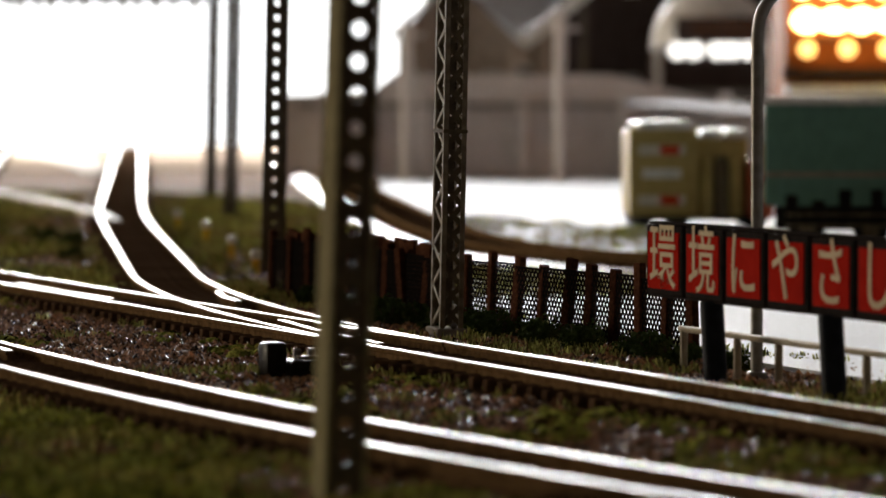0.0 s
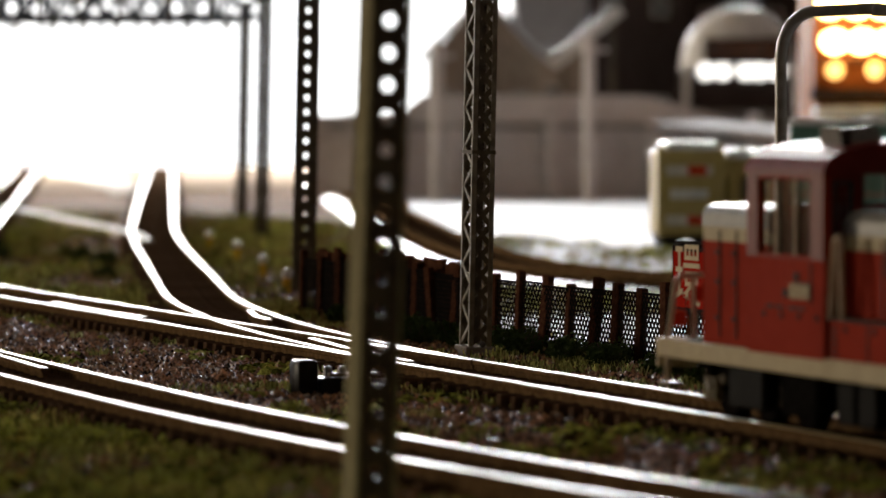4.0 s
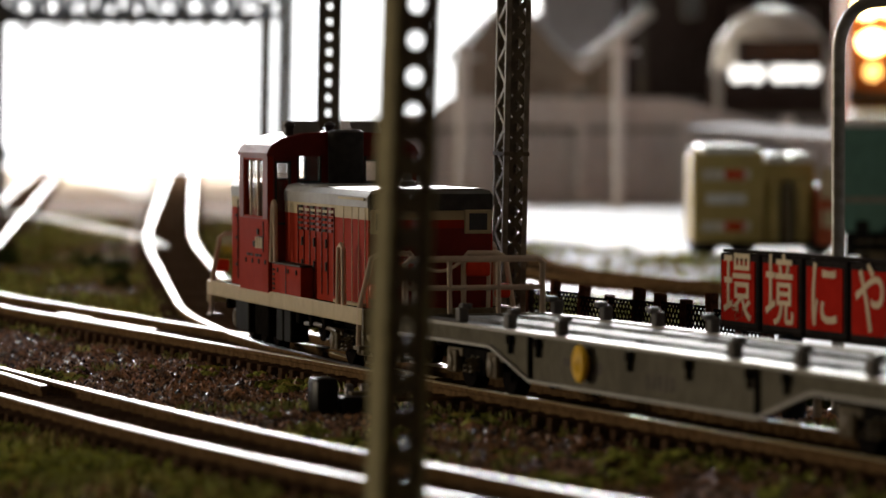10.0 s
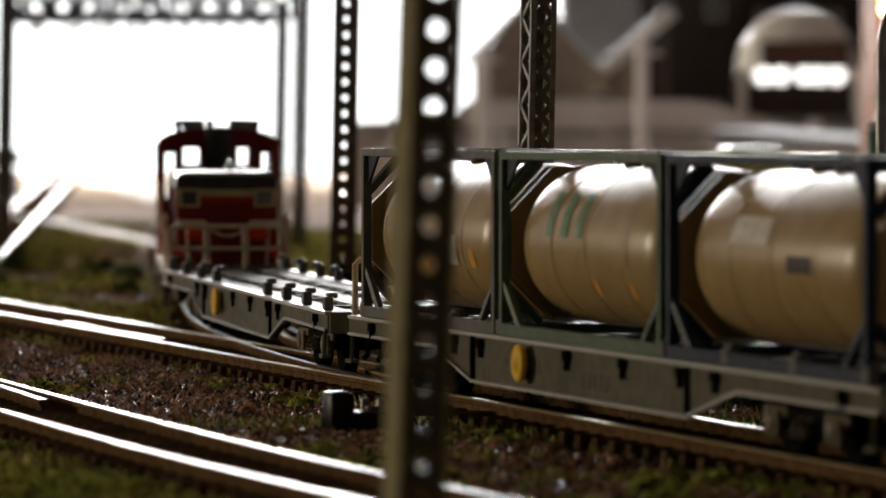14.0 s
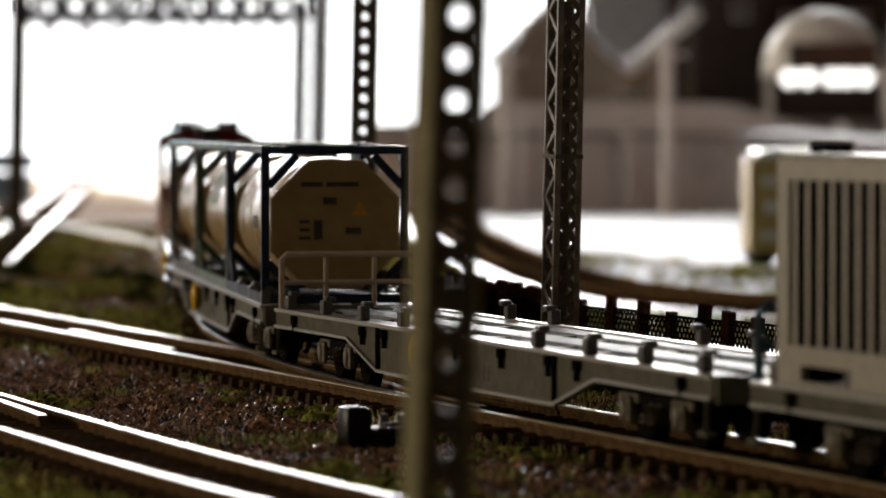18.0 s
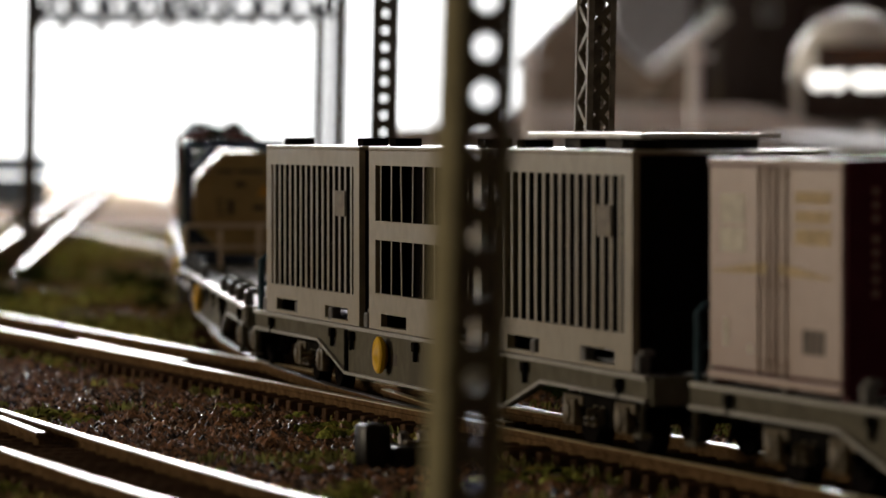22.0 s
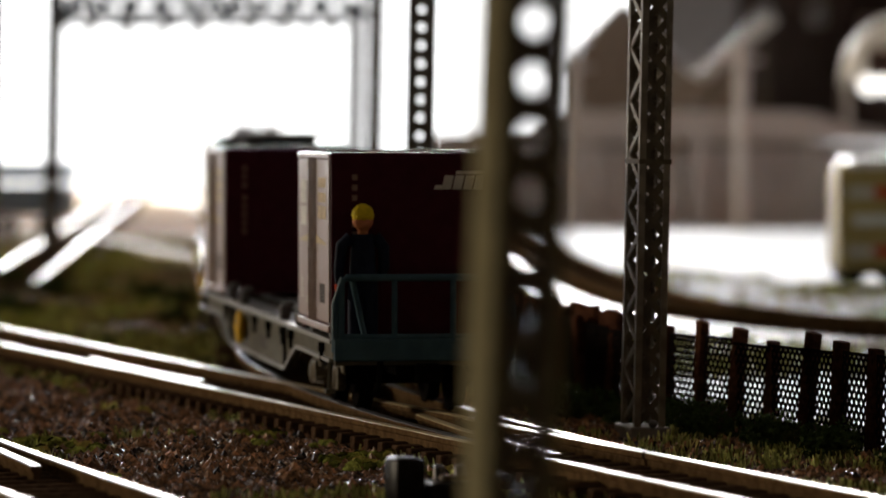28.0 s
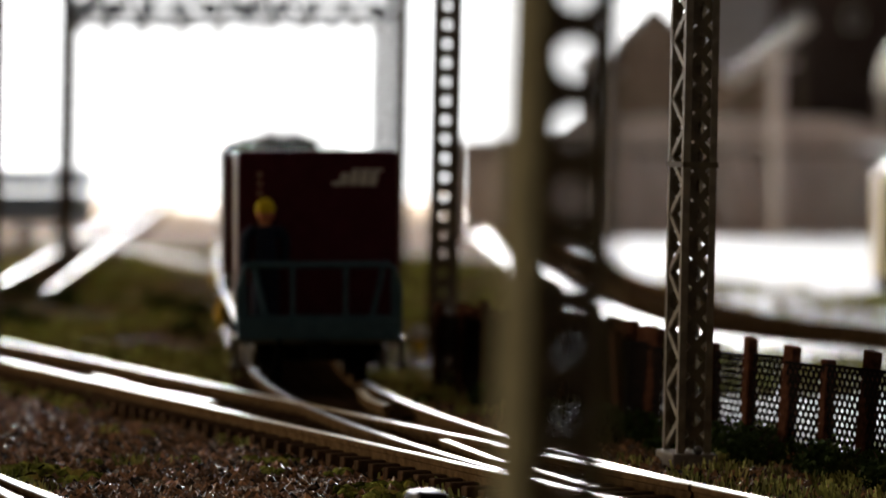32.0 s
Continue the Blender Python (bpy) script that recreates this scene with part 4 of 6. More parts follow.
def khaki_truck():
    top = thing("box_truck", "khaki box truck with red and white stripes, seen from behind", "truck", m=mm(42.5, 925, -1.9, 3))
    bar_box("cargo_box", top, KHAKI, 0, 14.2, 0, 20, 3, 21.4, bevel=0.4)
    for x in (0.0, 13.2):
        bar_box("corner_post", top, KHAKI, x - 0.2, x + 1.2, -0.7, -0.05, 2.6, 22.6, bevel=0.15)
    for z in (3.0, 8.4, 14.6, 20.4):
        bar_box("plank", top, KHAKI, 1.1, 13.1, -0.4, -0.05, z, z + 1.0, bevel=0.1)
    bar_box("roof_sheet", top, WHITE, 1.6, 13.6, -0.9, 19.6, 21.5, 23.2, bevel=0.5, label="glossy white roof sheet")
    for z, mat, w in ((17.0, MARK_WHITE, 10.0), (6.2, MARK_WHITE, 10.0), (11.9, WHITE, 8.2)):
        bar_box("stripe", top, mat, 6.8 - w / 2, 6.8 + w / 2, -0.55, -0.06, z - 1.0, z + 1.0)
    for z in (17.0, 6.2):
        bar_box("red_stripe", top, RED_LAMP, 6.4, 10.6, -0.72, -0.56, z - 0.9, z + 0.9, label="red painted block")
    bar_box("side_cover", top, KHAKI, 15.0, 26.0, 5, 20, 3.0, 19.4, bevel=0.4)
    for x in (15.6, 21.0):
        bar_box("cover_sheet", top, WHITE, x, x + 4.8, 3.6, 19.6, 19.5, 21.4, bevel=0.6, label="glossy white sheet on the cover")
    for x in (16.6, 20.0, 23.2):
        bm = bmesh.new()
        lathe(bm, [(0, 1.7), (11, 1.6), (12.8, 1.0), (13.2, 0.2)], 12, Matrix.Translation((x, 2.6, 2.6)) @ Matrix.Rotation(-math.pi / 2, 4, "Y"))
        part("covered_load", bm, KHAKI if x != 20.0 else BEARING, top, "upright bundle", smooth=True)
    bm = bmesh.new()
    box(bm, 25.6, 31.0, -2, 14, 2.4, 15.0, bevel=0.7)
    cab = part("cab", bm, TRUCK_RED, top, "orange-red cab")
    bar_box("cab_panel", cab, MARK_TAN, 26.2, 30.6, -2.3, -2.02, 12.0, 18.6, bevel=0.3)
    bar_box("cab_window", cab, MARK_TAN, 26.6, 29.6, -2.25, -2.02, 6.0, 9.6)
    bar_box("chassis", top, SOCKET, 1, 30, 1, 19, 1.8, 2.95)
    for x in (3, 11, 27):
        for y in (5, 16):
            wheel(top, x, y, 2.6)


def green_truck():
    top = thing("covered_lorry", "dark green covered lorry with a pale roof edge", "truck", m=mm(62.5, 800, -1.9, -6))
    bar_box("cargo_box", top, TRUCK_GREEN, 0, 62, 0, 17, 8.2, 27.2, bevel=0.5)
    bar_box("roof_edge", top, WHITE, -0.2, 62.2, -0.3, 17.2, 27.21, 28.6, bevel=0.3, label="pale roof edge")
    bar_box("lower_strip", top, HOUSE_WALL, 0.3, 61.8, -0.25, -0.02, 13.6, 14.6)
    bar_box("chassis", top, SOCKET, 2, 60, 1, 16, 3.6, 8.1)
    for x in (4, 9, 14, 20, 26):
        bm = bmesh.new()
        box(bm, x, x + 2.4, -0.6, 0.9, 4.5, 9.3 + (x % 3), bevel=0.15)
        part("side_fitting", bm, SOCKET, top)
    for x in (8, 20, 48):
        for y in (1.6, 15):
            wheel(top, x, y, 3.3)
    for z in (4.6, 6.6):
        bar_tube("side_guard", top, BEARING, [(4, -0.4, z), (28, -0.4, z)], 0.3)


def house(x, y, w, d, h, ridge, turn, wall, roof, label, windows=3, front=False):
    top = thing("house", label, "house", "model houses behind the road", m=mm(x, y, 0, turn))
    base = 12.0
    bar_box("wall", top, wall, 0, w, 0, d, -2.6, h)
    bm = bmesh.new()
    prism(bm, [(-3, -3, h - 1), (-3, d / 2, ridge), (-3, d + 3, h - 1), (-3, d + 3, h + 0.4), (-3, d / 2, ridge + 1.6), (-3, -3, h + 0.4)], (w + 6, 0, 0))
    if front:
        bm.free()
        bm = bmesh.new()
        prism(bm, [(-3, -3, h - 1), (w / 2, -3, ridge), (w + 3, -3, h - 1), (w + 3, -3, h + 0.4), (w / 2, -3, ridge + 1.6), (-3, -3, h + 0.4)], (0, d + 6, 0))
    part("roof", bm, roof, top)
    bm = bmesh.new()
    prism(bm, [(0.01, 0.01, h - 0.5), (0.01, d - 0.01, h - 0.5), (0.01, d / 2, ridge - 0.2)], (w - 0.02, 0, 0))
    if front:
        bm.free()
        bm = bmesh.new()
        prism(bm, [(0.01, 0.01, h - 0.5), (w - 0.01, 0.01, h - 0.5), (w / 2, 0.01, ridge - 0.2)], (0, d - 0.02, 0))
    part("gable", bm, wall, top)
    for k in range(windows):
        for z in (h * 0.3, h * 0.66):
            a = w * (k + 0.5) / windows
            win = bar_box("window", top, WHITE, a - 3, a + 3, -0.5, -0.02, z - 3, z + 3)
            bar_box("pane", win, PANE_DARK, a - 2.5, a + 2.5, -0.62, -0.51, z - 2.5, z + 2.5)


def background():
    # embankment with a road that climbs to the houses
    bm = bmesh.new()
    prism(bm, [(-52, 1490, -3), (420, 1490, -3), (420, 1490, 24), (95, 1490, 24), (60, 1490, 33), (-14, 1490, 33), (-22, 1490, 27), (-52, 1490, 26)], (0, 26, 0))
    tagged(part("retaining_wall", bm, STREET_WALL, None), "grey-brown retaining wall behind the forecourt", "wall", kind="structure")
    for k in range(9):
        p = bar_box("pilaster", None, STREET_WALL, -40 + k * 34, -36 + k * 34, 1484, 1489.8, -2, 27, bevel=0.4)
        tagged(p, "grey-brown buttress of the retaining wall", "buttress", "buttresses of the retaining wall")
    cop = bar_box("coping", None, LAMP_GREY, -46, 420, 1484, 1518, 21.6, 23.4, bevel=0.4)
    tagged(cop, "pale coping line along the retaining wall", "coping", kind="structure")
    bm = bmesh.new()
    prism(bm, [(62, 1440, 23.0), (240, 1330, 8.0), (262, 1352, 8.0), (84, 1486, 23.0)], (0, 0, 1.2))
    tagged(part("ramp_road", bm, PLAZA, None), "pale sloping road climbing to the houses", "road", kind="structure")
    bm = bmesh.new()
    prism(bm, [(-18, 1516.1, -3), (-18, 2300, -3), (-18, 2300, 26), (-18, 1516.1, 28)], (600, 0, 0))
    tagged(part("upper_ground", bm, ROAD, None), "grey upper ground on which the houses stand", "ground", kind="structure")
    house(-14, 1640, 42, 50, 48, 70, 0, HOUSE_WALL, HOUSE_ROOF, "dark brown model house with a pale grey gabled roof", front=True)
    house(24, 1730, 40, 56, 52, 80, 4, HOUSE_WALL, HOUSE_ROOF, "brown model house behind a pale awning", 2)
    # walls and roof of the tall house are near-black to give deep shade
    house(46, 1650, 36, 26, 100, 124, -4, HOUSE_DARK, HOUSE_DARK, "tall model house with deep shade painted into its dark colour", 2)
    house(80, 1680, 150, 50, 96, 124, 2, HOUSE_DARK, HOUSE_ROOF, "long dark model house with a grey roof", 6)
    house(-4, 1880, 120, 50, 60, 71, 0, HOUSE_WALL, HOUSE_ROOF, "long brown model building behind the houses", 7)
    bm = bmesh.new()
    prism(bm, [(30, 1596, 46), (54, 1596, 66), (58, 1596, 63), (34, 1596, 43)], (0, 30, 0))
    awning = thing("awning", "pale sloping roof between two dark houses", "roof")
    part("sheet", bm, WHITE, awning)
    for x, y, z in ((36, 1598, 42), (54, 1624, 58), (36, 1624, 42), (54, 1598, 58)):
        bar_tube("support", awning, POLE_DARK, [(x, y, 27), (x, y, z + 4)], 0.8)
    # poles along the road
    for x, y, h in ((41, 1440, 52), (111, 1440, 44), (-9, 1450, 50)):
        top = thing("utility_pole", "grey blurred utility pole beside the road", "pole", "poles along the road")
        bar_tube("pole", top, STREET_WALL, [(x, y, -3), (x, y, h)], 2.0, 10)
        bar_box("cross_arm", top, STREET_WALL, x - 6, x + 6, y - 0.6, y + 0.6, h - 5, h - 3.6)


def hall():
    """A round-topped hall on the upper ground, with a row of glowing discs for its bright windows."""
    top = thing("domed_hall", "model hall with a glossy white dome and glowing window discs", "building", m=mm(77, 1560, 26.4))
    # near-black base: the shade low on the hall is painted in
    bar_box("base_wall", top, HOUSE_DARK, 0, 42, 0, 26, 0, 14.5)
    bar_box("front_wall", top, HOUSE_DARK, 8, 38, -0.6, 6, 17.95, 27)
    bm = bmesh.new()
    bmesh.ops.create_uvsphere(bm, u_segments=32, v_segments=16, radius=1.0, matrix=Matrix.Translation((21, 13, 18)) @ Matrix.Diagonal((21, 12.6, 20.5, 1)))
    bmesh.ops.bisect_plane(bm, geom=bm.verts[:] + bm.edges[:] + bm.faces[:], plane_co=(0, 0, 18), plane_no=(0, 0, -1), clear_outer=True)
    part("roof", bm, WHITE, top, "glossy white dome", smooth=True)
    bar_box("roof_edge", top, WHITE, 0.2, 41.8, 0.2, 25.8, 15.4, 17.9, bevel=0.8)
    bar_box("window_band", top, PANE_DARK, 9, 37, -1.0, -0.62, 20.0, 26.0, bevel=0.1)
    # discs glow in place of windows open to the backlight
    for k, x in enumerate((8.5, 14.5, 22.5, 27.5, 33.5)):
        bm = bmesh.new()
        lathe(bm, [(0, 3.0), (1.0, 2.8), (1.6, 1.4)], 16, Matrix.Translation((x, -0.1, 15.2)) @ Matrix.Rotation(-math.pi / 2, 4, "Z"))
        part("lamp", bm, HALL_GLOW, top, "round glowing disc in place of a bright window", smooth=True)
    for x in (0.4, 39.0):
        bar_box("side_pier", top, WHITE, x, x + 2.4, -0.6, 4, 0.2, 17.4, bevel=0.3)


def shop():
    top = thing("shop", "orange lit shop building with glowing lamps", "building", m=mm(101, 1260, -1.9))
    bar_box("wall", top, ORANGE_WALL, 0, 90, 0, 60, 0, 110)
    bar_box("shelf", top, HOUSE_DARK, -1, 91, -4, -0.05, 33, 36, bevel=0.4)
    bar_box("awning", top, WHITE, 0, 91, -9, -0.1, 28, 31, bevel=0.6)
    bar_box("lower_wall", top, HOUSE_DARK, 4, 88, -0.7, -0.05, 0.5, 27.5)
    for k in range(3):
        bar_box("door_leaf", top, KHAKI if k else PANE_DARK, 6 + k * 18, 20 + k * 18, -1.4, -0.75, 0.5, 24, bevel=0.2)
    for row, z, n, r in ((0, 59.6, 9, 3.3), (1, 49.7, 9, 3.4), (2, 41.4, 6, 2.5)):
        for k in range(n):
            x = 6 + k * (7.8 if row < 2 else 11.5) - (1.5 if row == 0 else 0)
            bm = bmesh.new()
            bmesh.ops.create_icosphere(bm, subdivisions=2, radius=r, matrix=Matrix.Translation((x, -3.4, z)) @ Matrix.Scale(1.25 if row < 2 else 1, 4, (1, 0, 0)))
            part("lamp", bm, BULB if row < 2 else BULB_DIM, top, "warm glowing lamp", smooth=True)
        bar_box("lamp_bar", top, HOUSE_DARK, 2, 88, -1.6, -0.1, z + r + 0.3, z + r + 1.4)
    for x in (0.5, 30, 60):
        bar_box("pier", top, ORANGE_WALL, x, x + 3, -1.2, -0.06, 36.5, 108)


def blue_wagon():
    top = thing("parked_wagon", "dark blue goods wagon parked beyond the meadow", "wagon", m=mm(-196, 1330, -2, 8))
    bar_box("body", top, TRUCK_BLUE, 0, 52, 0, 17, 6, 14, bevel=0.4)
    bar_box("roof", top, TRUCK_BLUE, -0.5, 52.5, -0.6, 17.6, 15.05, 20, bevel=1.2)
    for x in (8, 18, 34, 44):
        for y in (3, 14):
            wheel(top, x, y, 2.6)


HALL_GLOW = material("hall_glow_white", (1.0, 0.97, 0.92), None, 0.5, 0, 300, 0, glow=1.6)
BULB_DIM = material("shop_lamp_amber", (1.0, 0.55, 0.16), None, 0.5, 0, 300, 0, glow=2.2)
TRUCK_BLUE = material("wagon_roof_blue", (0.36, 0.50, 0.72), (0.28, 0.40, 0.60), 0.4, 0, 300, 0.05, sheen=0.4)
# added slab, paler than the soil, for the window's glare on far ground
bm = bmesh.new()
box(bm, -700, -24, 1640, 2360, GROUND + 0.6, GROUND + 1.0)
tagged(part("pale_glare_slab", bm, GLARE_SLAB, None), "added brown slab that lightens the far ground as window glare does", "yard", kind="structure")
khaki_truck()
green_truck()
background()
hall()
shop()
blue_wagon()


# ---- train: x runs forward, y to the side that faces the eye, z up from the rail head ----
def wheelset_mesh():
    bm = bmesh.new()
    for s in (-1, 1):
        m = Matrix.Translation((0, s * 4.55, 0)) @ Matrix.Rotation(math.pi / 2, 4, "Z")
        lathe(bm, [(-0.5, 1.0), (-0.5, 2.3), (-0.55, 2.75), (0.35, 2.75), (0.4, 3.1), (0.75, 3.1), (0.75, 2.2), (0.4, 1.9), (0.4, 0.9)] if s < 0 else
              [(0.5, 1.0), (0.5, 2.3), (0.55, 2.75), (-0.35, 2.75), (-0.4, 3.1), (-0.75, 3.1), (-0.75, 2.2), (-0.4, 1.9), (-0.4, 0.9)], 20, m)
    tube(bm, [(0, -6.2, 0), (0, 6.2, 0)], 0.55, 8)
    # four lightening marks so that the turning shows
    for s in (-1, 1):
        for k in range(4):
            a = k * math.pi / 2
            box(bm, 1.35 * math.cos(a) - 0.3, 1.35 * math.cos(a) + 0.3, min(s * 5.0, s * 5.12), max(s * 5.0, s * 5.12), 1.35 * math.sin(a) - 0.3, 1.35 * math.sin(a) + 0.3)
    return finish(bm, "wheelset", WHEEL, True)


WHEELSET = wheelset_mesh()
BOGIES, WHEELSETS = [], []


def bogie(parent, x, axles, bulky=False):
    bm = bmesh.new()
    ends = (min(axles) - 3.4, max(axles) + 3.4)
    for s in (-1, 1):
        y = sorted((s * 5.7, s * 6.5))
        prism(bm, [(ends[0], y[0], 3.2), (ends[1], y[0], 3.2), (ends[1] - 0.6, y[0], 4.2), (ends[0] + 0.6, y[0], 4.2)], (0, y[1] - y[0], 0))
        prism(bm, [(-2.6, y[0], 1.7), (2.6, y[0], 1.7), (3.6, y[0], 3.2), (-3.6, y[0], 3.2)], (0, y[1] - y[0], 0))
    box(bm, -2.2, 2.2, -5.6, 5.6, 2.4, 4.4)
    frame_ob = part("bogie", bm, BLACK, parent)
    frame_ob.matrix_local = mm(x, 0, 0)
    for a in axles:
        for s in (-1, 1):
            bm = bmesh.new()
            y0 = s * 6.2
            lathe(bm, [(0, 1.0), (0.9 * 1, 1.0), (1.1, 0.75), (1.15, 0.3)], 12, Matrix.Translation((a, y0, 2.75)) @ Matrix.Rotation(s * math.pi / 2, 4, "Z"))
            box(bm, a - 1.5, a + 1.5, min(y0, y0 + s * 0.9), max(y0, y0 + s * 0.9), 1.6, 3.9, bevel=0.3)
            box(bm, a - 2.4, a + 2.4, min(y0, y0 + s * 0.5), max(y0, y0 + s * 0.5), 3.3, 4.1, bevel=0.15)
            part("axle_box", bm, BEARING, frame_ob, "grey axle box")
        w = same("wheelset", WHEELSET, frame_ob, mm(a, 0, 2.75))
        WHEELSETS.append((w, a))
    for s in (-1, 1):
        bm = bmesh.new()
        for dx in (-0.9, 0.9):
            tube(bm, [(dx + 0.5 * math.cos(k * 1.2), s * 6.9 + 0.5 * math.sin(k * 1.2), 1.9 + 0.1 * k) for k in range(16)], 0.14, 5)
        part("spring", bm, BEARING, frame_ob)
    return frame_ob


def coupler(parent, x, way):
    bm = bmesh.new()
    box(bm, *sorted((x, x + way * 3.2)), -0.7, 0.7, 3.4, 4.6, bevel=0.15)
    box(bm, *sorted((x + way * 2.4, x + way * 4.6)), -1.2, 1.2, 3.2, 4.9, bevel=0.3)
    part("coupler", bm, BLACK, parent)


def wall_strip(bm, horizontal, y0, y1, z0, z1, holes, x0, x1):
    """A wall from x0 to x1 and z0 to z1 with holes (a0, a1, b0, b1); horizontal: along x at y0..y1, else along y at x=y0..y1."""
    xs = sorted({x0, x1, *(h[0] for h in holes), *(h[1] for h in holes)})
    zs = sorted({z0, z1, *(h[2] for h in holes), *(h[3] for h in holes)})
    for a, b in zip(xs, xs[1:]):
        run_from = None
        for c, d in zip(zs, zs[1:]):
            open_here = any(h[0] <= (a + b) / 2 <= h[1] and h[2] <= (c + d) / 2 <= h[3] for h in holes)
            if not open_here:
                if horizontal:
                    box(bm, a, b, y0, y1, c, d)
                else:
                    box(bm, y0, y1, a, b, c, d)
    bmesh.ops.remove_doubles(bm, verts=bm.verts, dist=0.0005)


def loco():
    top = thing("diesel_locomotive", "red and cream model diesel shunting locomotive with grey hood tops", "locomotive")
    # frame with its cream edge
    bar_box("running_board", top, BLACK, -44, 44, -8.4, 8.4, 5.6, 6.9, bevel=0.1)
    for s in (-1, 1):
        bar_box("frame_edge", top, CREAM, -44.2, 44.2, *sorted((s * 8.41, s * 8.75)), 5.3, 7.1, bevel=0.12, label="cream frame edge")
    for s in (-1, 1):
        bm = bmesh.new()
        box(bm, *sorted((s * 44.21, s * 44.9)), -8.7, 8.7, 4.3, 7.1, bevel=0.15)
        part("buffer_beam", bm, CREAM if s > 0 else BEARING, top)
        coupler(top, s * 44.5, s)
    # hoods: red below, cream band, grey above with rounded shoulders
    def hood(name, x0, x1):
        w = 6.9
        def shell(z0, z1, mat, label, grow=0.0, nm="panel"):
            bm = bmesh.new()
            box(bm, x0 - grow, x1 + grow, -w - grow, w + grow, z0, z1)
            return part(nm, bm, mat, hood_ob, label)
        bm = bmesh.new()
        box(bm, x0, x1, -w, w, 6.91, 16.4)
        hood_ob = part(name, bm, LOCO_RED, top, "red hood with doors and louvres")
        for a, b in (((x0 - 0.02, x1 + 0.02), (16.4, 17.7)),):
            bm = bmesh.new()
            box(bm, a[0], a[1], -w - 0.02, w + 0.02, b[0], b[1])
            part("cream_band", bm, CREAM, hood_ob, "cream band round the hood")
        bm = bmesh.new()
        prism(bm, [(x0 - 0.1, -w - 0.1, 17.72), (x0 - 0.1, w + 0.1, 17.72), (x0 - 0.1, w + 0.1, 18.9), (x0 - 0.1, w - 0.35, 19.55), (x0 - 0.1, w - 1.3, 19.8),
                   (x0 - 0.1, -w + 1.3, 19.8), (x0 - 0.1, -w + 0.35, 19.55), (x0 - 0.1, -w - 0.1, 18.9)], (x1 - x0 + 0.2, 0, 0))
        part("hood_top", bm, HOOD_GREY, hood_ob, "glossy grey hood top")
        # thin sheets darken the red and grey of the ends, as painted shade
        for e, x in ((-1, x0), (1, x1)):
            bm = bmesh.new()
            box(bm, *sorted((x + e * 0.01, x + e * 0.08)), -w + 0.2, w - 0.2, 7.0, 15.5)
            part("end_panel", bm, LOCO_DARK, hood_ob, "hood end panel, its red darkened for shade")
            bm = bmesh.new()
            box(bm, *sorted((x + e * 0.11, x + e * 0.2)), -w + 0.1, w - 0.1, 17.4, 19.2)
            part("end_cap", bm, EXHAUST, hood_ob, "end cap, its grey darkened for shade")
        return hood_ob
    long_hood = hood("long_hood", -39.5, 4.9)
    short_hood = hood("short_hood", 22.1, 37.5)
    # doors, louvres and hinges of the long hood
    for s in (-1, 1):
        y = s * 6.92
        for i in range(7):
            x = -22.5 + i * 3.25
            bm = bmesh.new()
            box(bm, x, x + 0.18, *sorted((y, y + s * 0.12)), 7.6, 17.4)
            part("door_seam", bm, LOCO_DARK, long_hood)
            if i < 6:
                bm = bmesh.new()
                for k in range(5):
                    box(bm, x + 0.8, x + 2.6, *sorted((y, y + s * 0.2)), 14.6 + k * 0.62, 14.9 + k * 0.62)
                part("louvre", bm, EXHAUST if i % 2 else LOCO_DARK, long_hood)
                for z in (10.2, 12.8):
                    if (i + int(z)) % 2:
                        part_bm = bmesh.new()
                        box(part_bm, x + 0.25, x + 0.7, *sorted((y, y + s * 0.28)), z, z + 1.0)
                        part("hinge", part_bm, EXHAUST, long_hood)
        for x in (-38.2, -34.9, -31.6, -27.4):
            bm = bmesh.new()
            box(bm, x, x + 0.16, *sorted((y, y + s * 0.06)), 7.3, 18.6)
            part("cover_rib", bm, CREAM, long_hood, "thin cream rib")
        bm = bmesh.new()
        box(bm, -38.6, -25.6, *sorted((y, y + s * 0.3)), 18.5, 18.75)
        part("gutter", bm, CREAM, long_hood)
        bm = bmesh.new()
        box(bm, -38.4, -24, *sorted((y, y + s * 0.5)), 7.0, 7.35)
        part("kick_plate", bm, CREAM, long_hood)
        for x in (25.5, 29.2, 33.2):
            bm = bmesh.new()
            box(bm, x, x + 0.18, *sorted((y, y + s * 0.12)), 7.6, 17.4)
            for z in (9.2, 12.5, 15.2):
                box(bm, x + 0.3, x + 0.8, *sorted((y, y + s * 0.25)), z, z + 0.35)
            part("door_seam", bm, EXHAUST, short_hood)
    bm = bmesh.new()
    box(bm, -18, -17.7, -6.6, 6.6, 19.78, 19.9)
    box(bm, -3, -2.7, -6.6, 6.6, 19.78, 19.9)
    part("roof_seam", bm, EXHAUST, long_hood)
    bm = bmesh.new()
    lathe(bm, [(0, 1.0), (0.5, 1.0), (0.7, 0.6), (1.3, 0.6), (1.5, 0.3)], 14, Matrix.Translation((-24, -1, 19.8)) @ Matrix.Rotation(-math.pi / 2, 4, "Y"))
    part("filler_cap", bm, HOOD_GREY, long_hood, smooth=True)
    # head lamps, dark squares in the corners of the long hood's end
    for y in (-5.2, 5.2):
        bm = bmesh.new()
        box(bm, -39.85, -39.55, y - 1.5, y + 1.5, 14.9, 17.5, bevel=0.1)
        lamp = part("lamp_surround", bm, CREAM, long_hood)
        bm = bmesh.new()
        box(bm, -39.95, -39.86, y - 1.0, y + 1.0, 15.3, 17.1)
        part("head_lamp", bm, PANE_DARK, lamp, "dark square head lamp")
        bm = bmesh.new()
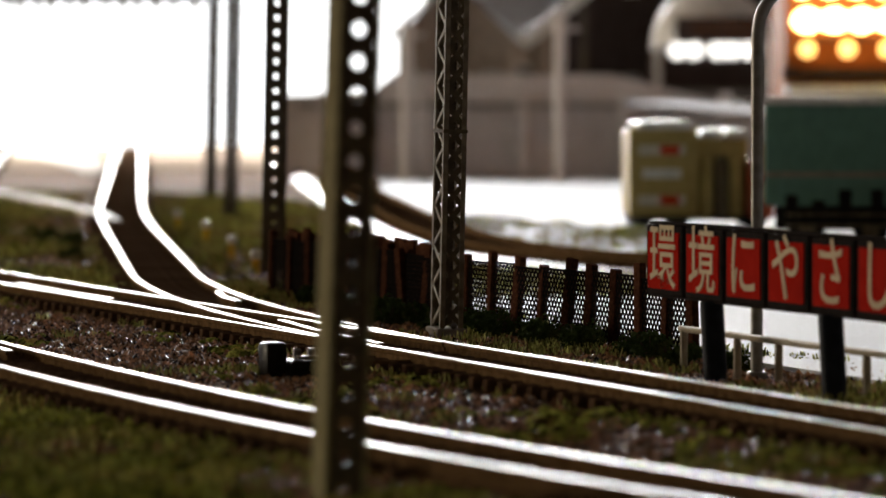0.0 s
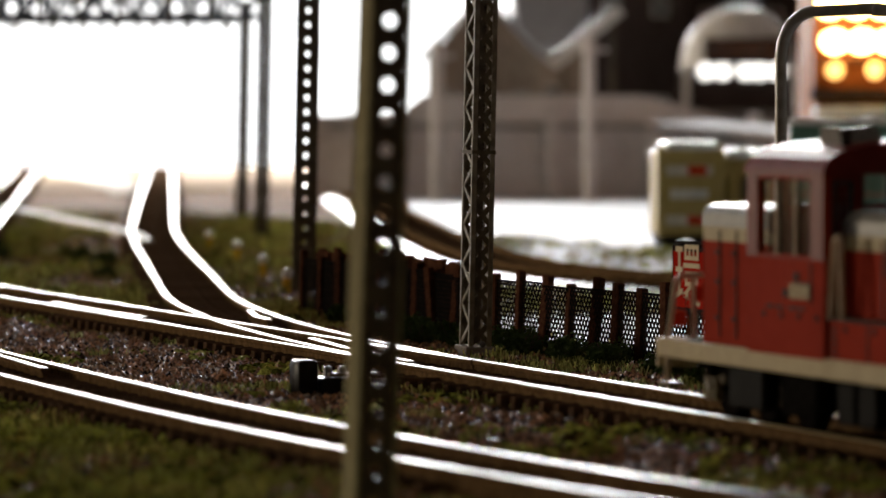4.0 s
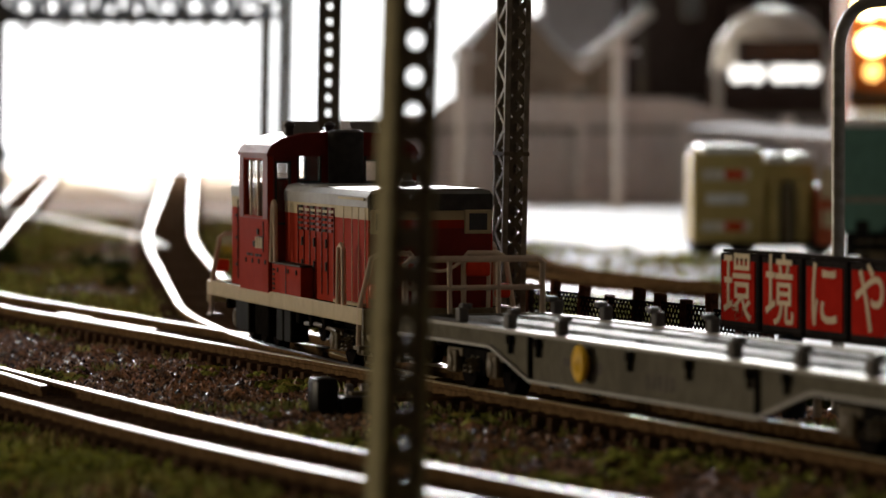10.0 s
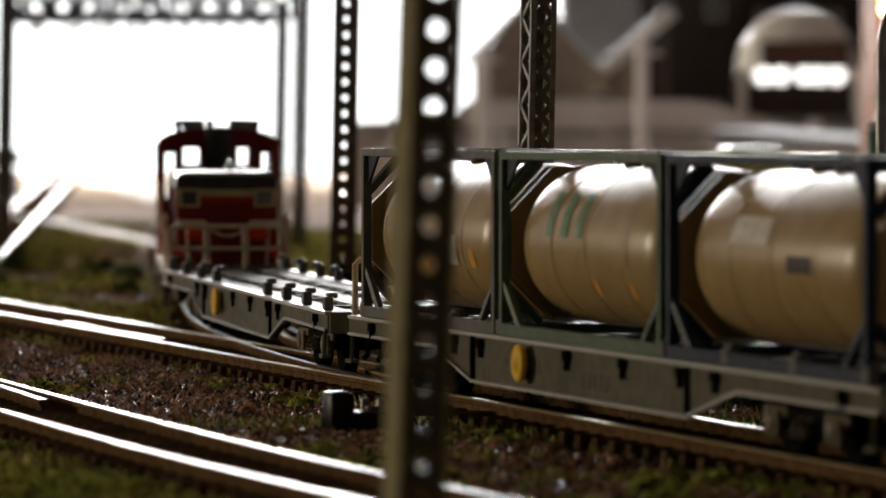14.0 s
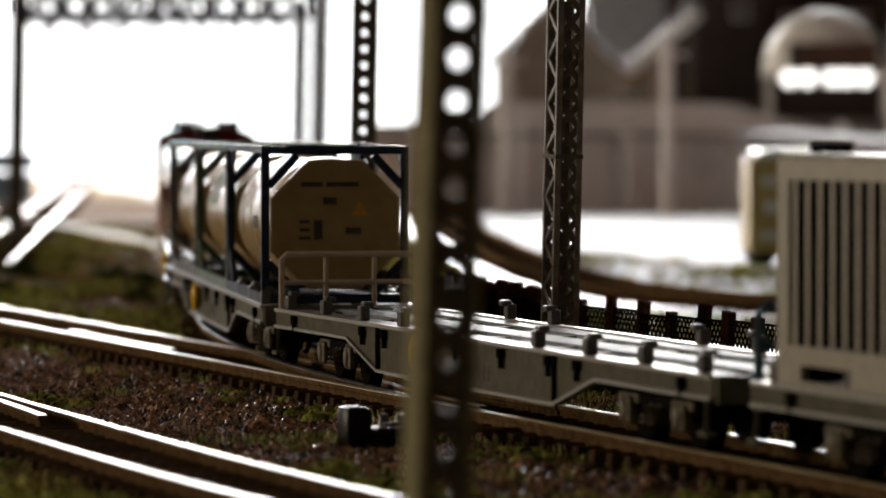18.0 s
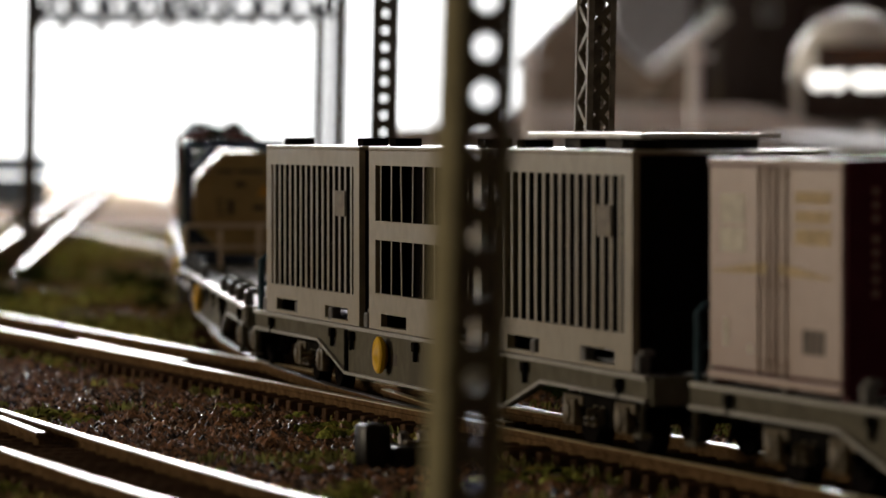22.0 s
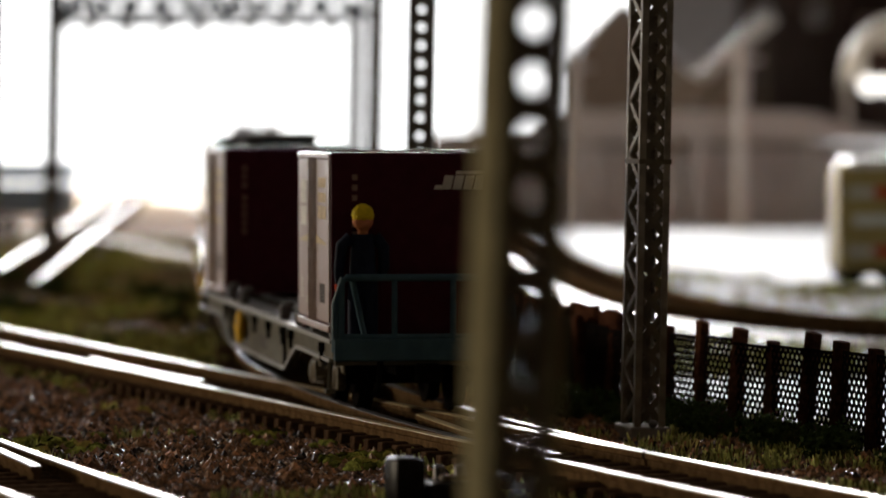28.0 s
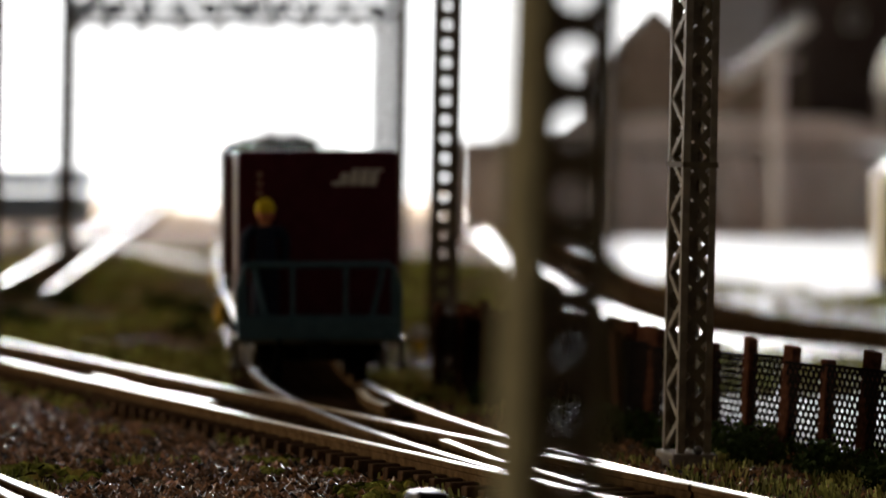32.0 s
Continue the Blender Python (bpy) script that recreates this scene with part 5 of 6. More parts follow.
        box(bm, 37.55, 37.9, y - 1.4, y + 1.4, 14.9, 17.4, bevel=0.1)
        part("head_lamp", bm, PANE_DARK, short_hood, "dark square head lamp")
    # tool boxes on the running board
    for s in (-1, 1):
        bm = bmesh.new()
        box(bm, -11.5, 4.8, *sorted((s * 6.95, s * 8.5)), 6.92, 10.4, bevel=0.12)
        tool = part("tool_box", bm, LOCO_RED, top, "red box along the running board")
        bm = bmesh.new()
        box(bm, -11.7, 4.8, *sorted((s * 6.95, s * 8.65)), 10.42, 10.65)
        part("lid", bm, EXHAUST, tool, "dark lid")
        bm = bmesh.new()
        box(bm, -3.5, -3.3, *sorted((s * 8.5, s * 8.58)), 7.1, 10.3)
        for x in (3.4, 4.0):
            for k in range(5):
                box(bm, x - 0.4, x, *sorted((s * 8.5, s * 8.62)), 7.4 + k * 0.55, 7.65 + k * 0.55)
        for x in (-5, -9.6, 1):
            box(bm, x, x + 0.35, *sorted((s * 8.5, s * 8.66)), 9.5, 10.0)
        part("fitting", bm, EXHAUST, tool)
        for i, x in enumerate((12, 24)):
            bm = bmesh.new()
            box(bm, x - 4.0, x + 4.0, *sorted((s * 7.2, s * 8.3)), 1.6, 5.4, bevel=0.2)
            part("fuel_tank", bm, TANK_GREY if i else BLACK, top)
        for x in (-2.5, 2.0):
            bm = bmesh.new()
            box(bm, x - 1.8, x + 1.8, *sorted((s * 6.0, s * 8.2)), 1.5, 5.2, bevel=0.2)
            part("equipment_box", bm, TANK_GREY, top, "grey box under the frame")
        for x in (-10, -17, -24, 32):
            bm = bmesh.new()
            box(bm, x, x + 1.6, *sorted((s * 7.4, s * 8.4)), 4.0, 5.3, bevel=0.1)
            part("bracket", bm, BLACK, top)
        bar_tube("brake_pipe", top, BEARING, [(-12, s * 8.0, 4.1), (-18, s * 8.0, 4.3), (-29, s * 8.0, 4.0)], 0.25)
    bar_box("underframe", top, BLACK, -43, 43, -5.2, 5.2, 4.2, 5.6)
    # cab with real window openings
    bm = bmesh.new()
    wall_strip(bm, True, 8.3, 8.9, 6.92, 23.2, [(8.0, 19.4, 15.8, 22.4)], 5.0, 22.0)
    side = part("cab_side", bm, LOCO_RED, top, "red cab side with a three-part window")
    bm = bmesh.new()
    wall_strip(bm, True, -8.9, -8.3, 6.92, 23.2, [(8.0, 19.4, 15.8, 22.4)], 5.0, 22.0)
    part("cab_side", bm, LOCO_RED, top, "red cab side with a three-part window")
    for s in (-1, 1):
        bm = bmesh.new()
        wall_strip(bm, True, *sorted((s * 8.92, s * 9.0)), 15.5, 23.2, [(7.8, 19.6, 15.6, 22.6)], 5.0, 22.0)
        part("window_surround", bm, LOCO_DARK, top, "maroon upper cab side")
        bm = bmesh.new()
        box(bm, 8.05, 19.35, *sorted((s * 8.5, s * 8.6)), 15.85, 22.35)
        pane = part("cab_window", bm, PANE, top)
        for x in (11.4, 15.6):
            bar_box("mullion", top, RAILING, x, x + 0.32, *sorted((s * 8.62, s * 8.86)), 15.81, 22.39)
        bm = bmesh.new()
        for x in (9.0, 11.0, 13.8, 16.0):
            box(bm, x, x + 1.5, *sorted((s * 8.9, s * 9.02)), 11.0, 11.3)
        box(bm, 7.6, 11.5, *sorted((s * 8.9, s * 9.0)), 13.2, 13.45)
        box(bm, 7.6, 7.85, *sorted((s * 8.9, s * 9.0)), 11.6, 15.2)
        for x in (10.4, 12.8):
            box(bm, x, x + 0.9, *sorted((s * 8.9, s * 9.06)), 12.1 if x > 12 else 13.6, 12.8 if x > 12 else 14.3)
        for k in range(4):
            box(bm, 6.2 + k * 3.9, 6.6 + k * 3.9, *sorted((s * 8.9, s * 9.05)), 10.2, 10.7)
        part("number_plate", bm, EXHAUST, top)
        bm = bmesh.new()
        for k in range(3):
            box(bm, 8.2 + k * 1.5, 9.2 + k * 1.5, *sorted((s * 8.9, s * 9.04)), 12.0, 13.3)
        part("number_bars", bm, CREAM, top)
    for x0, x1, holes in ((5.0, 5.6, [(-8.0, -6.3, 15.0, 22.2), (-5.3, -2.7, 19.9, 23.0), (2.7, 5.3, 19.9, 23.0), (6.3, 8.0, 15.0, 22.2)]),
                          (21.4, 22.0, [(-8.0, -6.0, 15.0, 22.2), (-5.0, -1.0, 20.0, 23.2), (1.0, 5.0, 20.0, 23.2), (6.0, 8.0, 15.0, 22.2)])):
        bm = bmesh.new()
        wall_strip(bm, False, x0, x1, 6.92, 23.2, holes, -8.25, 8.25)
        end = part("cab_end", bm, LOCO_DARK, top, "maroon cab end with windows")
        for h in holes:
            bm = bmesh.new()
            for a in (0, 1):
                box(bm, x0 - 0.12, x1 + 0.12, h[a] - 0.12, h[a] + 0.12, h[2] - 0.12, h[3] + 0.12)
                box(bm, x0 - 0.12, x1 + 0.12, h[0] + 0.121, h[1] - 0.121, h[2 + a] - 0.12, h[2 + a] + 0.12)
            part("window_frame", bm, EXHAUST, end)
            bm = bmesh.new()
            box(bm, (x0 + x1) / 2 - 0.04, (x0 + x1) / 2 + 0.04, h[0], h[1], h[2], h[3])
            part("pane", bm, PANE, end)
    bm = bmesh.new()
    box(bm, 10.5, 16.5, -5.5, -1.5, 12, 18.5, bevel=0.3)
    part("desk", bm, TANK_GREY, top)
    # arched roof
    arch = [(-9.15, 22.9), (-9.15, 23.25), (-8.6, 24.2), (-7.2, 25.0), (-4.5, 25.6), (0, 25.85), (4.5, 25.6), (7.2, 25.0), (8.6, 24.2), (9.15, 23.25), (9.15, 22.9)]
    bm = bmesh.new()
    prism(bm, [(4.6, y, z) for y, z in arch], (17.8, 0, 0))
    roof = part("cab_roof", bm, LOCO_DARK, top, "arched cab roof")
    for y in (-3.6, 3.6):
        bm = bmesh.new()
        prism(bm, [(8.5, y - 1.9, 25.4), (14.5, y - 1.9, 25.4), (13.8, y - 1.5, 27.0), (9.2, y - 1.5, 27.0)], (0, 3.4, 0))
        part("roof_box", bm, HOOD_GREY, roof, "grey box on the roof")
    for y, x in ((1.2, 6.6), (-5.6, 6.6), (5.9, 7.2)):
        bm = bmesh.new()
        lathe(bm, [(0, 0.5), (0.8, 0.45), (1.2, 0.7), (1.5, 0.5), (1.7, 0.1)], 10, Matrix.Translation((x, y, 25.3)) @ Matrix.Rotation(-math.pi / 2, 4, "Y"))
        part("whistle", bm, EXHAUST, roof, smooth=True)
    # exhaust on the cab's end
    bm = bmesh.new()
    lathe(bm, [(0, 1.9), (0.3, 2.1), (6.0, 2.1), (6.3, 1.7)], 20, Matrix.Translation((3.2, 0.0, 19.7)) @ Matrix.Rotation(-math.pi / 2, 4, "Y"))
    part("exhaust_pipe", bm, EXHAUST, top, "dark grey exhaust pipe", smooth=True)
    # hand rails
    def rail(pts, r=0.3):
        bar_tube("hand_rail", top, RAILING, pts, r, 8, "cream pipe hand rail")
    for s in (-1, 1):
        rail([(-31.5, s * 8.5, 6.9), (-31.9, s * 8.5, 13.2), (-33.0, s * 8.5, 13.6), (-34.1, s * 8.5, 13.2), (-34.5, s * 8.5, 6.9)])
        rail([(4.0, s * 8.7, 10.6), (3.2, s * 8.7, 17.2), (2.6, s * 8.7, 17.6), (2.0, s * 8.7, 17.2), (1.6, s * 8.7, 10.6)])
        for e in (-1, 1):
            rail([(e * 42.3, s * 8.6, 3.0), (e * 42.3, s * 8.5, 7.0), (e * 43.2, s * 7.4, 12.4), (e * 43.4, s * 6.6, 12.9), (e * 43.4, s * 3.2, 12.9), (e * 43.4, s * 2.7, 12.3), (e * 43.4, s * 2.7, 6.8)])
            rail([(e * 43.3, s * 5.6, 12.9), (e * 43.4, s * 5.4, 6.8)], 0.25)
            bm = bmesh.new()
            box(bm, *sorted((e * 41.0, e * 43.8)), *sorted((s * 7.4, s * 8.9)), 2.6, 3.0, bevel=0.08)
            part("step", bm, BEARING, top)
            for z, y, w in ((11.2, 4.2, 1.35), (8.9, 6.9, 0.9)):
                bm = bmesh.new()
                box(bm, *sorted((e * 43.5, e * 44.2)), s * y - w, s * y + w, z - 0.8, z + 0.8, bevel=0.35)
                part("red_marker", bm, RED_LAMP, top, "bright red plastic marker", smooth=True)
    for e in (-1, 1):
        pts = [(e * 43.5, -2.7 + 5.4 * k / 10, 12.3 - 1.3 * (1 - (k / 5 - 1) ** 2)) for k in range(11)]
        bar_tube("chain", top, RAILING, pts, 0.2, 6)
    BOGIES.append((bogie(top, 26.5, (-9.0, 0.0, 9.0)), 26.5))
    BOGIES.append((bogie(top, -29.0, (-6.0, 6.0)), -29.0))
    return top


def wagon(body, deck, rails, label, rear_rail=False):
    top = thing("container_wagon", label, "wagon", "container wagons of the train")
    for s in (-1, 1):
        bm = bmesh.new()
        y = sorted((s * 7.7, s * 8.3))
        prism(bm, [(x, y[0], z) for x, z in ((69.0, 6.7), (-69.0, 6.7), (-69.0, 4.9), (-40, 4.9), (-28.5, 2.2), (28.5, 2.2), (40, 4.9), (69.0, 4.9))], (0, y[1] - y[0], 0))
        sill = part("side_sill", bm, body, top, "fish-bellied side sill")
        bar_box("top_flange", sill, FLANGE, -69.1, 69.1, *sorted((s * 7.5, s * 8.6)), 6.55, 6.9)
        bm = bmesh.new()
        lip = [(-69, 4.85), (-40, 4.85), (-28.5, 2.1), (28.5, 2.1), (40, 4.85), (69, 4.85)]
        prism(bm, [(x, s * 8.3, z) for x, z in lip] + [(x, s * 8.3, z + 0.3) for x, z in lip[::-1]], (0, s * 0.35, 0))
        # the lower lip's pale colour gives its lit edge
        part("bottom_flange", bm, FLANGE, sill, "lower lip painted pale as a lit edge")
        for e in (-1, 1):
            bar_box("rib", sill, BLACK, e * 28.5 - 0.3, e * 28.5 + 0.3, *sorted((s * 8.3, s * 8.6)), 2.45, 6.5)
        for x in (-62, -35, -27, -13, 1.5, 26, 34, 61):
            bm = bmesh.new()
            box(bm, x - 0.6, x + 0.6, *sorted((s * 8.3, s * 8.8)), 5.5, 6.4, bevel=0.12)
            box(bm, x - 0.25, x + 0.25, *sorted((s * 8.4, s * 8.7)), 4.6, 5.6)
            part("lashing_bracket", bm, BLACK, sill)
        ink = MARK_DARK if s > 0 else MARK_WHITE
        for k in range(5):
            bar_box("stencil_bar", sill, ink, -9 + k * 1.5, -8.3 + k * 1.5, *sorted((s * 8.3, s * 8.33)), 3.2, 4.6)
        for k in range(3):
            bar_box("stencil_bar", sill, ink, 17 - k * 4, 19.5 - k * 4, *sorted((s * 8.3, s * 8.33)), 4.2 - 0.2 * k, 4.9)
        # hand brake wheel
        bm = bmesh.new()
        lathe(bm, [(0, 1.0), (0.3, 1.45), (0.55, 1.75), (0.85, 1.75), (1.0, 1.5), (0.9, 1.1), (1.1, 0.6), (1.25, 0.2)], 20, Matrix.Translation((13, s * 8.35, 4.7)) @ Matrix.Rotation(s * math.pi / 2, 4, "Z"))
        part("brake_wheel", bm, YELLOW, top, "yellow hand brake wheel", smooth=True)
    for y0, y1 in ((-7.4, -4.6), (-1.9, 1.9), (4.6, 7.4)):
        bar_box("deck_beam", top, deck, -69.0, 69.0, y0, y1, 6.2, 6.72, label="glossy grey deck beam")
    for k in range(14):
        x = -66 + k * 10.15
        bar_box("cross_beam", top, body, x, x + 1.6, -7.45, 7.45, 5.6, 6.55)
    bar_box("centre_sill", top, BLACK, -68.5, 68.5, -2.4, 2.4, 3.6, 6.1)
    for k in range(4):
        for e in (-1, 1):
            for s in (-1, 1):
                x = e * (65.5 - k * 14.6)
                bm = bmesh.new()
                box(bm, x - 0.75, x + 0.75, *sorted((s * 7.2, s * 8.2)), 6.9, 8.4, bevel=0.2)
                box(bm, x - 0.5, x + 0.9, *sorted((s * 6.7, s * 7.8)), 8.2, 8.8, bevel=0.2)
                part("container_lock", bm, TANK_FRAME_GREY, top, "small folded container lock")
    for e in (-1, 1):
        bar_box("end_sill", top, body, *sorted((e * 69.05, e * 69.9)), -8.2, 8.2, 4.6, 6.9, bevel=0.12)
        coupler(top, e * 69.5, e)
        hose = bar_tube("air_hose", top, BLACK, [(e * 69.8, 4, 5), (e * 70.7, 4.2, 4), (e * 70.9, 4.4, 2.4), (e * 70.8, 4.8, 2.0)], 0.3)
        for s in (-1, 1):
            bar_box("footstep", top, body, *sorted((e * 67.0, e * 69.0)), *sorted((s * 8.0, s * 8.9)), 2.0, 2.4)
            bar_tube("step_hanger", top, body, [(e * 68.0, s * 8.5, 2.3), (e * 68.0, s * 8.4, 5.0)], 0.25)
    ends = (1, -1) if rear_rail else (1,)
    for e in ends:
        x = e * 69.7
        hi = 12.6
        bar_tube("end_rail", top, rails, [(x, -7.6, 5.6), (x, -7.6, hi - 0.5), (x, -7.1, hi), (x, 7.1, hi), (x, 7.6, hi - 0.5), (x, 7.6, 5.6)], 0.34, 8)
        for y in (-2.7, 2.7):
            bar_tube("rail_post", top, rails, [(x, y, 6.6), (x, y, hi)], 0.28, 8)
        bar_tube("mid_rail", top, rails, [(x, -7.6, 7.2 if rear_rail and e < 0 else 9.6), (x, 7.6, 7.2 if rear_rail and e < 0 else 9.6)], 0.28, 8)
        if rear_rail and e < 0:
            for s in (-1, 1):
                bar_tube("side_rail", top, rails, [(x + 0.3, s * 6.6, hi), (x + 0.3, s * 5.4, 7.2)], 0.28, 8)
                bar_tube("side_rail", top, rails, [(x, s * 8.2, 5.8), (x, s * 8.2, 10.2), (x, s * 7.4, hi)], 0.3, 8)
            bar_box("end_step", top, rails, x - 0.6, x + 0.2, -8.3, 8.3, 5.0, 7.0, bevel=0.15)
    for x in (-50.0, 50.0):
        BOGIES.append((bogie(top, x, (-6.3, 6.3)), x))
    return top


HALF = 21.4
HALF_SLAT = 20.2


def box_frame(top, mat, x0, x1, w=8.15, z0=6.95, z1=24.2, t=0.75, name="frame"):
    """The twelve bars of a container frame, as end frames and rails."""
    for x in (x0, x1 - t):
        bm = bmesh.new()
        for s in (-1, 1):
            box(bm, x, x + t, *sorted((s * w, s * (w - 0.9))), z0, z1)
        box(bm, x, x + t, -w + 0.9, w - 0.9, z0, z0 + 1.0)
        box(bm, x, x + t, -w + 0.9, w - 0.9, z1 - 0.9, z1)
        part("end_frame", bm, mat, top)
    for s in (-1, 1):
        for z in (z0, z1 - 0.75):
            bm = bmesh.new()
            box(bm, x0 + t, x1 - t, *sorted((s * w, s * (w - 0.7))), z, z + (1.1 if z == z0 else 0.75))
            part("side_rail", bm, mat, top)


def tank_container(label, mat, marks):
    top = thing("tank_container", label, "container", "tank containers on the wagon")
    box_frame(top, mat, -HALF, HALF)
    bm = bmesh.new()
    r = 7.35
    prof = [(s * x, q) for s, row in ((-1, 1), (1, -1)) for x, q in [(20.6, 0.4), (20.4, 2.6), (19.8, 4.8), (18.7, 6.3), (17.0, 7.15), (15.2, r)][::row]]
    lathe(bm, prof, 40, Matrix.Translation((0, 0, 15.6)))
    tank = part("tank", bm, TANK, top, "beige cylindrical tank", smooth=True)
    for x in (-9.0, 0.0, 9.0):
        bm = bmesh.new()
        lathe(bm, [(x - 0.25, r), (x - 0.25, r + 0.05), (x + 0.25, r + 0.05), (x + 0.25, r)], 40, Matrix.Translation((0, 0, 15.6)))
        part("tank_band", bm, TANK, tank, smooth=True)
    for e in (-1, 1):
        bm = bmesh.new()
        lathe(bm, [(0, 7.7), (0.4, 7.7), (0.5, 7.4)], 8, Matrix.Translation((e * 20.9, 0, 15.6)) @ Matrix.Rotation(math.pi / 8, 4, "X") @ Matrix.Scale(e, 4, (1, 0, 0)))
        part("end_plate", bm, TANK, top, "octagonal beige end plate")
        for s in (-1, 1):
            for zz in (-1, 1):
                bm = bmesh.new()
                tube(bm, [(e * 21.3, s * 7.4, 15.6 + zz * 4.2), (e * 21.3, s * 4.2, 15.6 + zz * 7.6)], 0.55, 4)
                part("corner_brace", bm, mat, top)
    for s in (-1, 1):
        for e in (-1, 1):
            bm = bmesh.new()
            tube(bm, [(e * 21.3, s * 7.7, 12.3), (e * 16.2, s * 7.7, 7.7)], 0.42, 4)
            part("side_brace", bm, mat, top)
            bm = bmesh.new()
            prism(bm, [(e * 20.5, s * 7.4, 24.0), (e * 20.5, s * 7.4, 20.5), (e * 16.6, s * 7.4, 24.0)], (0, s * 0.3, 0))
            part("gusset", bm, TANK_FRAME_NAVY, top)
    for x in (-5, 0, 5):
        bm = bmesh.new()
        lathe(bm, [(0, 1.6), (0.6, 1.6), (0.7, 1.2)], 14, Matrix.Translation((x, 0, 22.7)) @ Matrix.Rotation(-math.pi / 2, 4, "Y"))
        part("manhole", bm, BEARING, tank, smooth=True)
    def on_tank(x, a, w, h, m):
        """A stencilled bar that follows the tank's skin."""
        bm = bmesh.new()
        k = 6
        lo = a - h / r / 2
        pts = [[(xx, (r + 0.06) * math.cos(lo + h / r * i / k), 15.6 + (r + 0.06) * math.sin(lo + h / r * i / k)) for i in range(k + 1)] for xx in (x - w / 2, x + w / 2)]
        va, vb = [[bm.verts.new(p) for p in row] for row in pts]
        for i in range(k):
            bm.faces.new((va[i], vb[i], vb[i + 1], va[i + 1]))
        bmesh.ops.recalc_face_normals(bm, faces=bm.faces)
        part("stencil", bm, m, tank)
    for mk in marks:
        on_tank(*mk)
    # notices on the rear end plate
    x = -21.48
    for y, z, w, h in ((2.6, 20.0, 2.4, 0.5), (-0.8, 20.0, 3.6, 0.5), (0.6, 18.2, 1.5, 0.8), (3.4, 15.9, 1.1, 0.35), (3.4, 15.0, 1.1, 0.35), (3.4, 14.1, 1.3, 0.35), (1.9, 15.0, 0.9, 2.1), (-2.0, 14.9, 1.7, 0.7), (0.8, 12.4, 2.6, 0.25)):
        bar_box("notice_bar", top, MARK_DARK, x, x + 0.1, y - w / 2, y + w / 2, z - h / 2, z + h / 2)
    bm = bmesh.new()
    prism(bm, [(x, -3.6, 16.6), (x, -1.8, 16.6), (x, -2.7, 18.2)], (0.1, 0, 0))
    part("warning_mark", bm, MARK_ORANGE, top, "orange warning triangle")
    return top


def slat_container(open_bars, label, canopy=False):
    top = thing("slatted_container", label, "container", "slatted containers on the wagon")
    w, z0, z1 = 8.2, 6.95, 24.0
    for s in (-1, 1):
        y = sorted((s * w, s * (w - 0.6)))
        bm = bmesh.new()
        holes = [(-17.7, 17.7, 10.4, 15.5), (-17.7, 17.7, 17.3, 22.6)] if open_bars else [(-17.9, 17.9, 9.9, 22.4)]
        slots = [(-15.5, -6.0, 7.3, 8.5), (6.0, 15.5, 7.3, 8.5)]
        wall_strip(bm, True, *y, z0, z1, holes + slots, -HALF_SLAT, HALF_SLAT)
        part("side_frame", bm, VENT, top, "grey-cream painted side frame")
        n = 9 if open_bars else 15
        for h in holes:
            for k in range(n):
                x = h[0] + (h[1] - h[0]) * (k + 0.5) / n
                wide = 0.15 if open_bars else 0.36
                bm = bmesh.new()
                lean = random.Random(k + n).uniform(-0.35, 0.35) if open_bars else 0
                prism(bm, [(x - wide, s * (w - 0.1), h[2]), (x + wide, s * (w - 0.1), h[2]), (x + wide + lean, s * (w - 0.1), h[3]), (x - wide + lean, s * (w - 0.1), h[3])], (0, s * 0.06, 0))
                part("slat", bm, VENT, top)
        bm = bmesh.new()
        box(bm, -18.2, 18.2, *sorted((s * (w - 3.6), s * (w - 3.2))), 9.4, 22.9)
        part("inner_wall", bm, VENT_SHADE, top, "inside of the container with its shade painted near-black")
        if not open_bars:
            bm = bmesh.new()
            box(bm, -14.8, -10.8, *sorted((s * (w + 0.02), s * (w + 0.14))), 17.5, 20.0)
            part("notice_plate", bm, BEARING, top, "small rust-flecked plate")
    # outer end walls are unlit, so their shade is painted on too
    for e in (-1, 1):
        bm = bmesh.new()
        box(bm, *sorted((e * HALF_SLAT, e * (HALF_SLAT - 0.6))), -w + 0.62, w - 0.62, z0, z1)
        wall = part("end_wall", bm, VENT_SHADE, top, "end wall with its shade painted near-black")
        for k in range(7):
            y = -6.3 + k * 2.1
            bar_box("rib", wall, VENT_SHADE, *sorted((e * HALF_SLAT, e * (HALF_SLAT + 0.12))), y - 0.3, y + 0.3, z0 + 1, z1 - 1)
    bm = bmesh.new()
    box(bm, -HALF_SLAT - 0.05, HALF_SLAT + 0.05, -w - 0.05, w + 0.05, z1 + 0.005, z1 + 0.4, bevel=0.12)
    part("roof", bm, VENT, top)
    bar_box("floor", top, VENT_SHADE, -HALF_SLAT + 0.7, HALF_SLAT - 0.7, -w + 0.7, w - 0.7, 8.7, 9.2)
    for x in (-16.5, 15.0):
        bar_box("roof_block", top, BLACK, x - 1.2, x + 1.2, 4.6, 7.2, z1 + 0.42, z1 + 1.2, bevel=0.1)
    if canopy:
        for x in (-12, -4, 8):
            bar_box("canopy_block", top, EXHAUST, x, x + 4.5, -5, 4, z1 + 0.42, z1 + 1.3)
        bar_box("canopy", top, WHITE, -14, 18.5, -6.3, 5.6, z1 + 1.31, z1 + 1.8, bevel=0.15, label="raised white roof canopy")
    return top


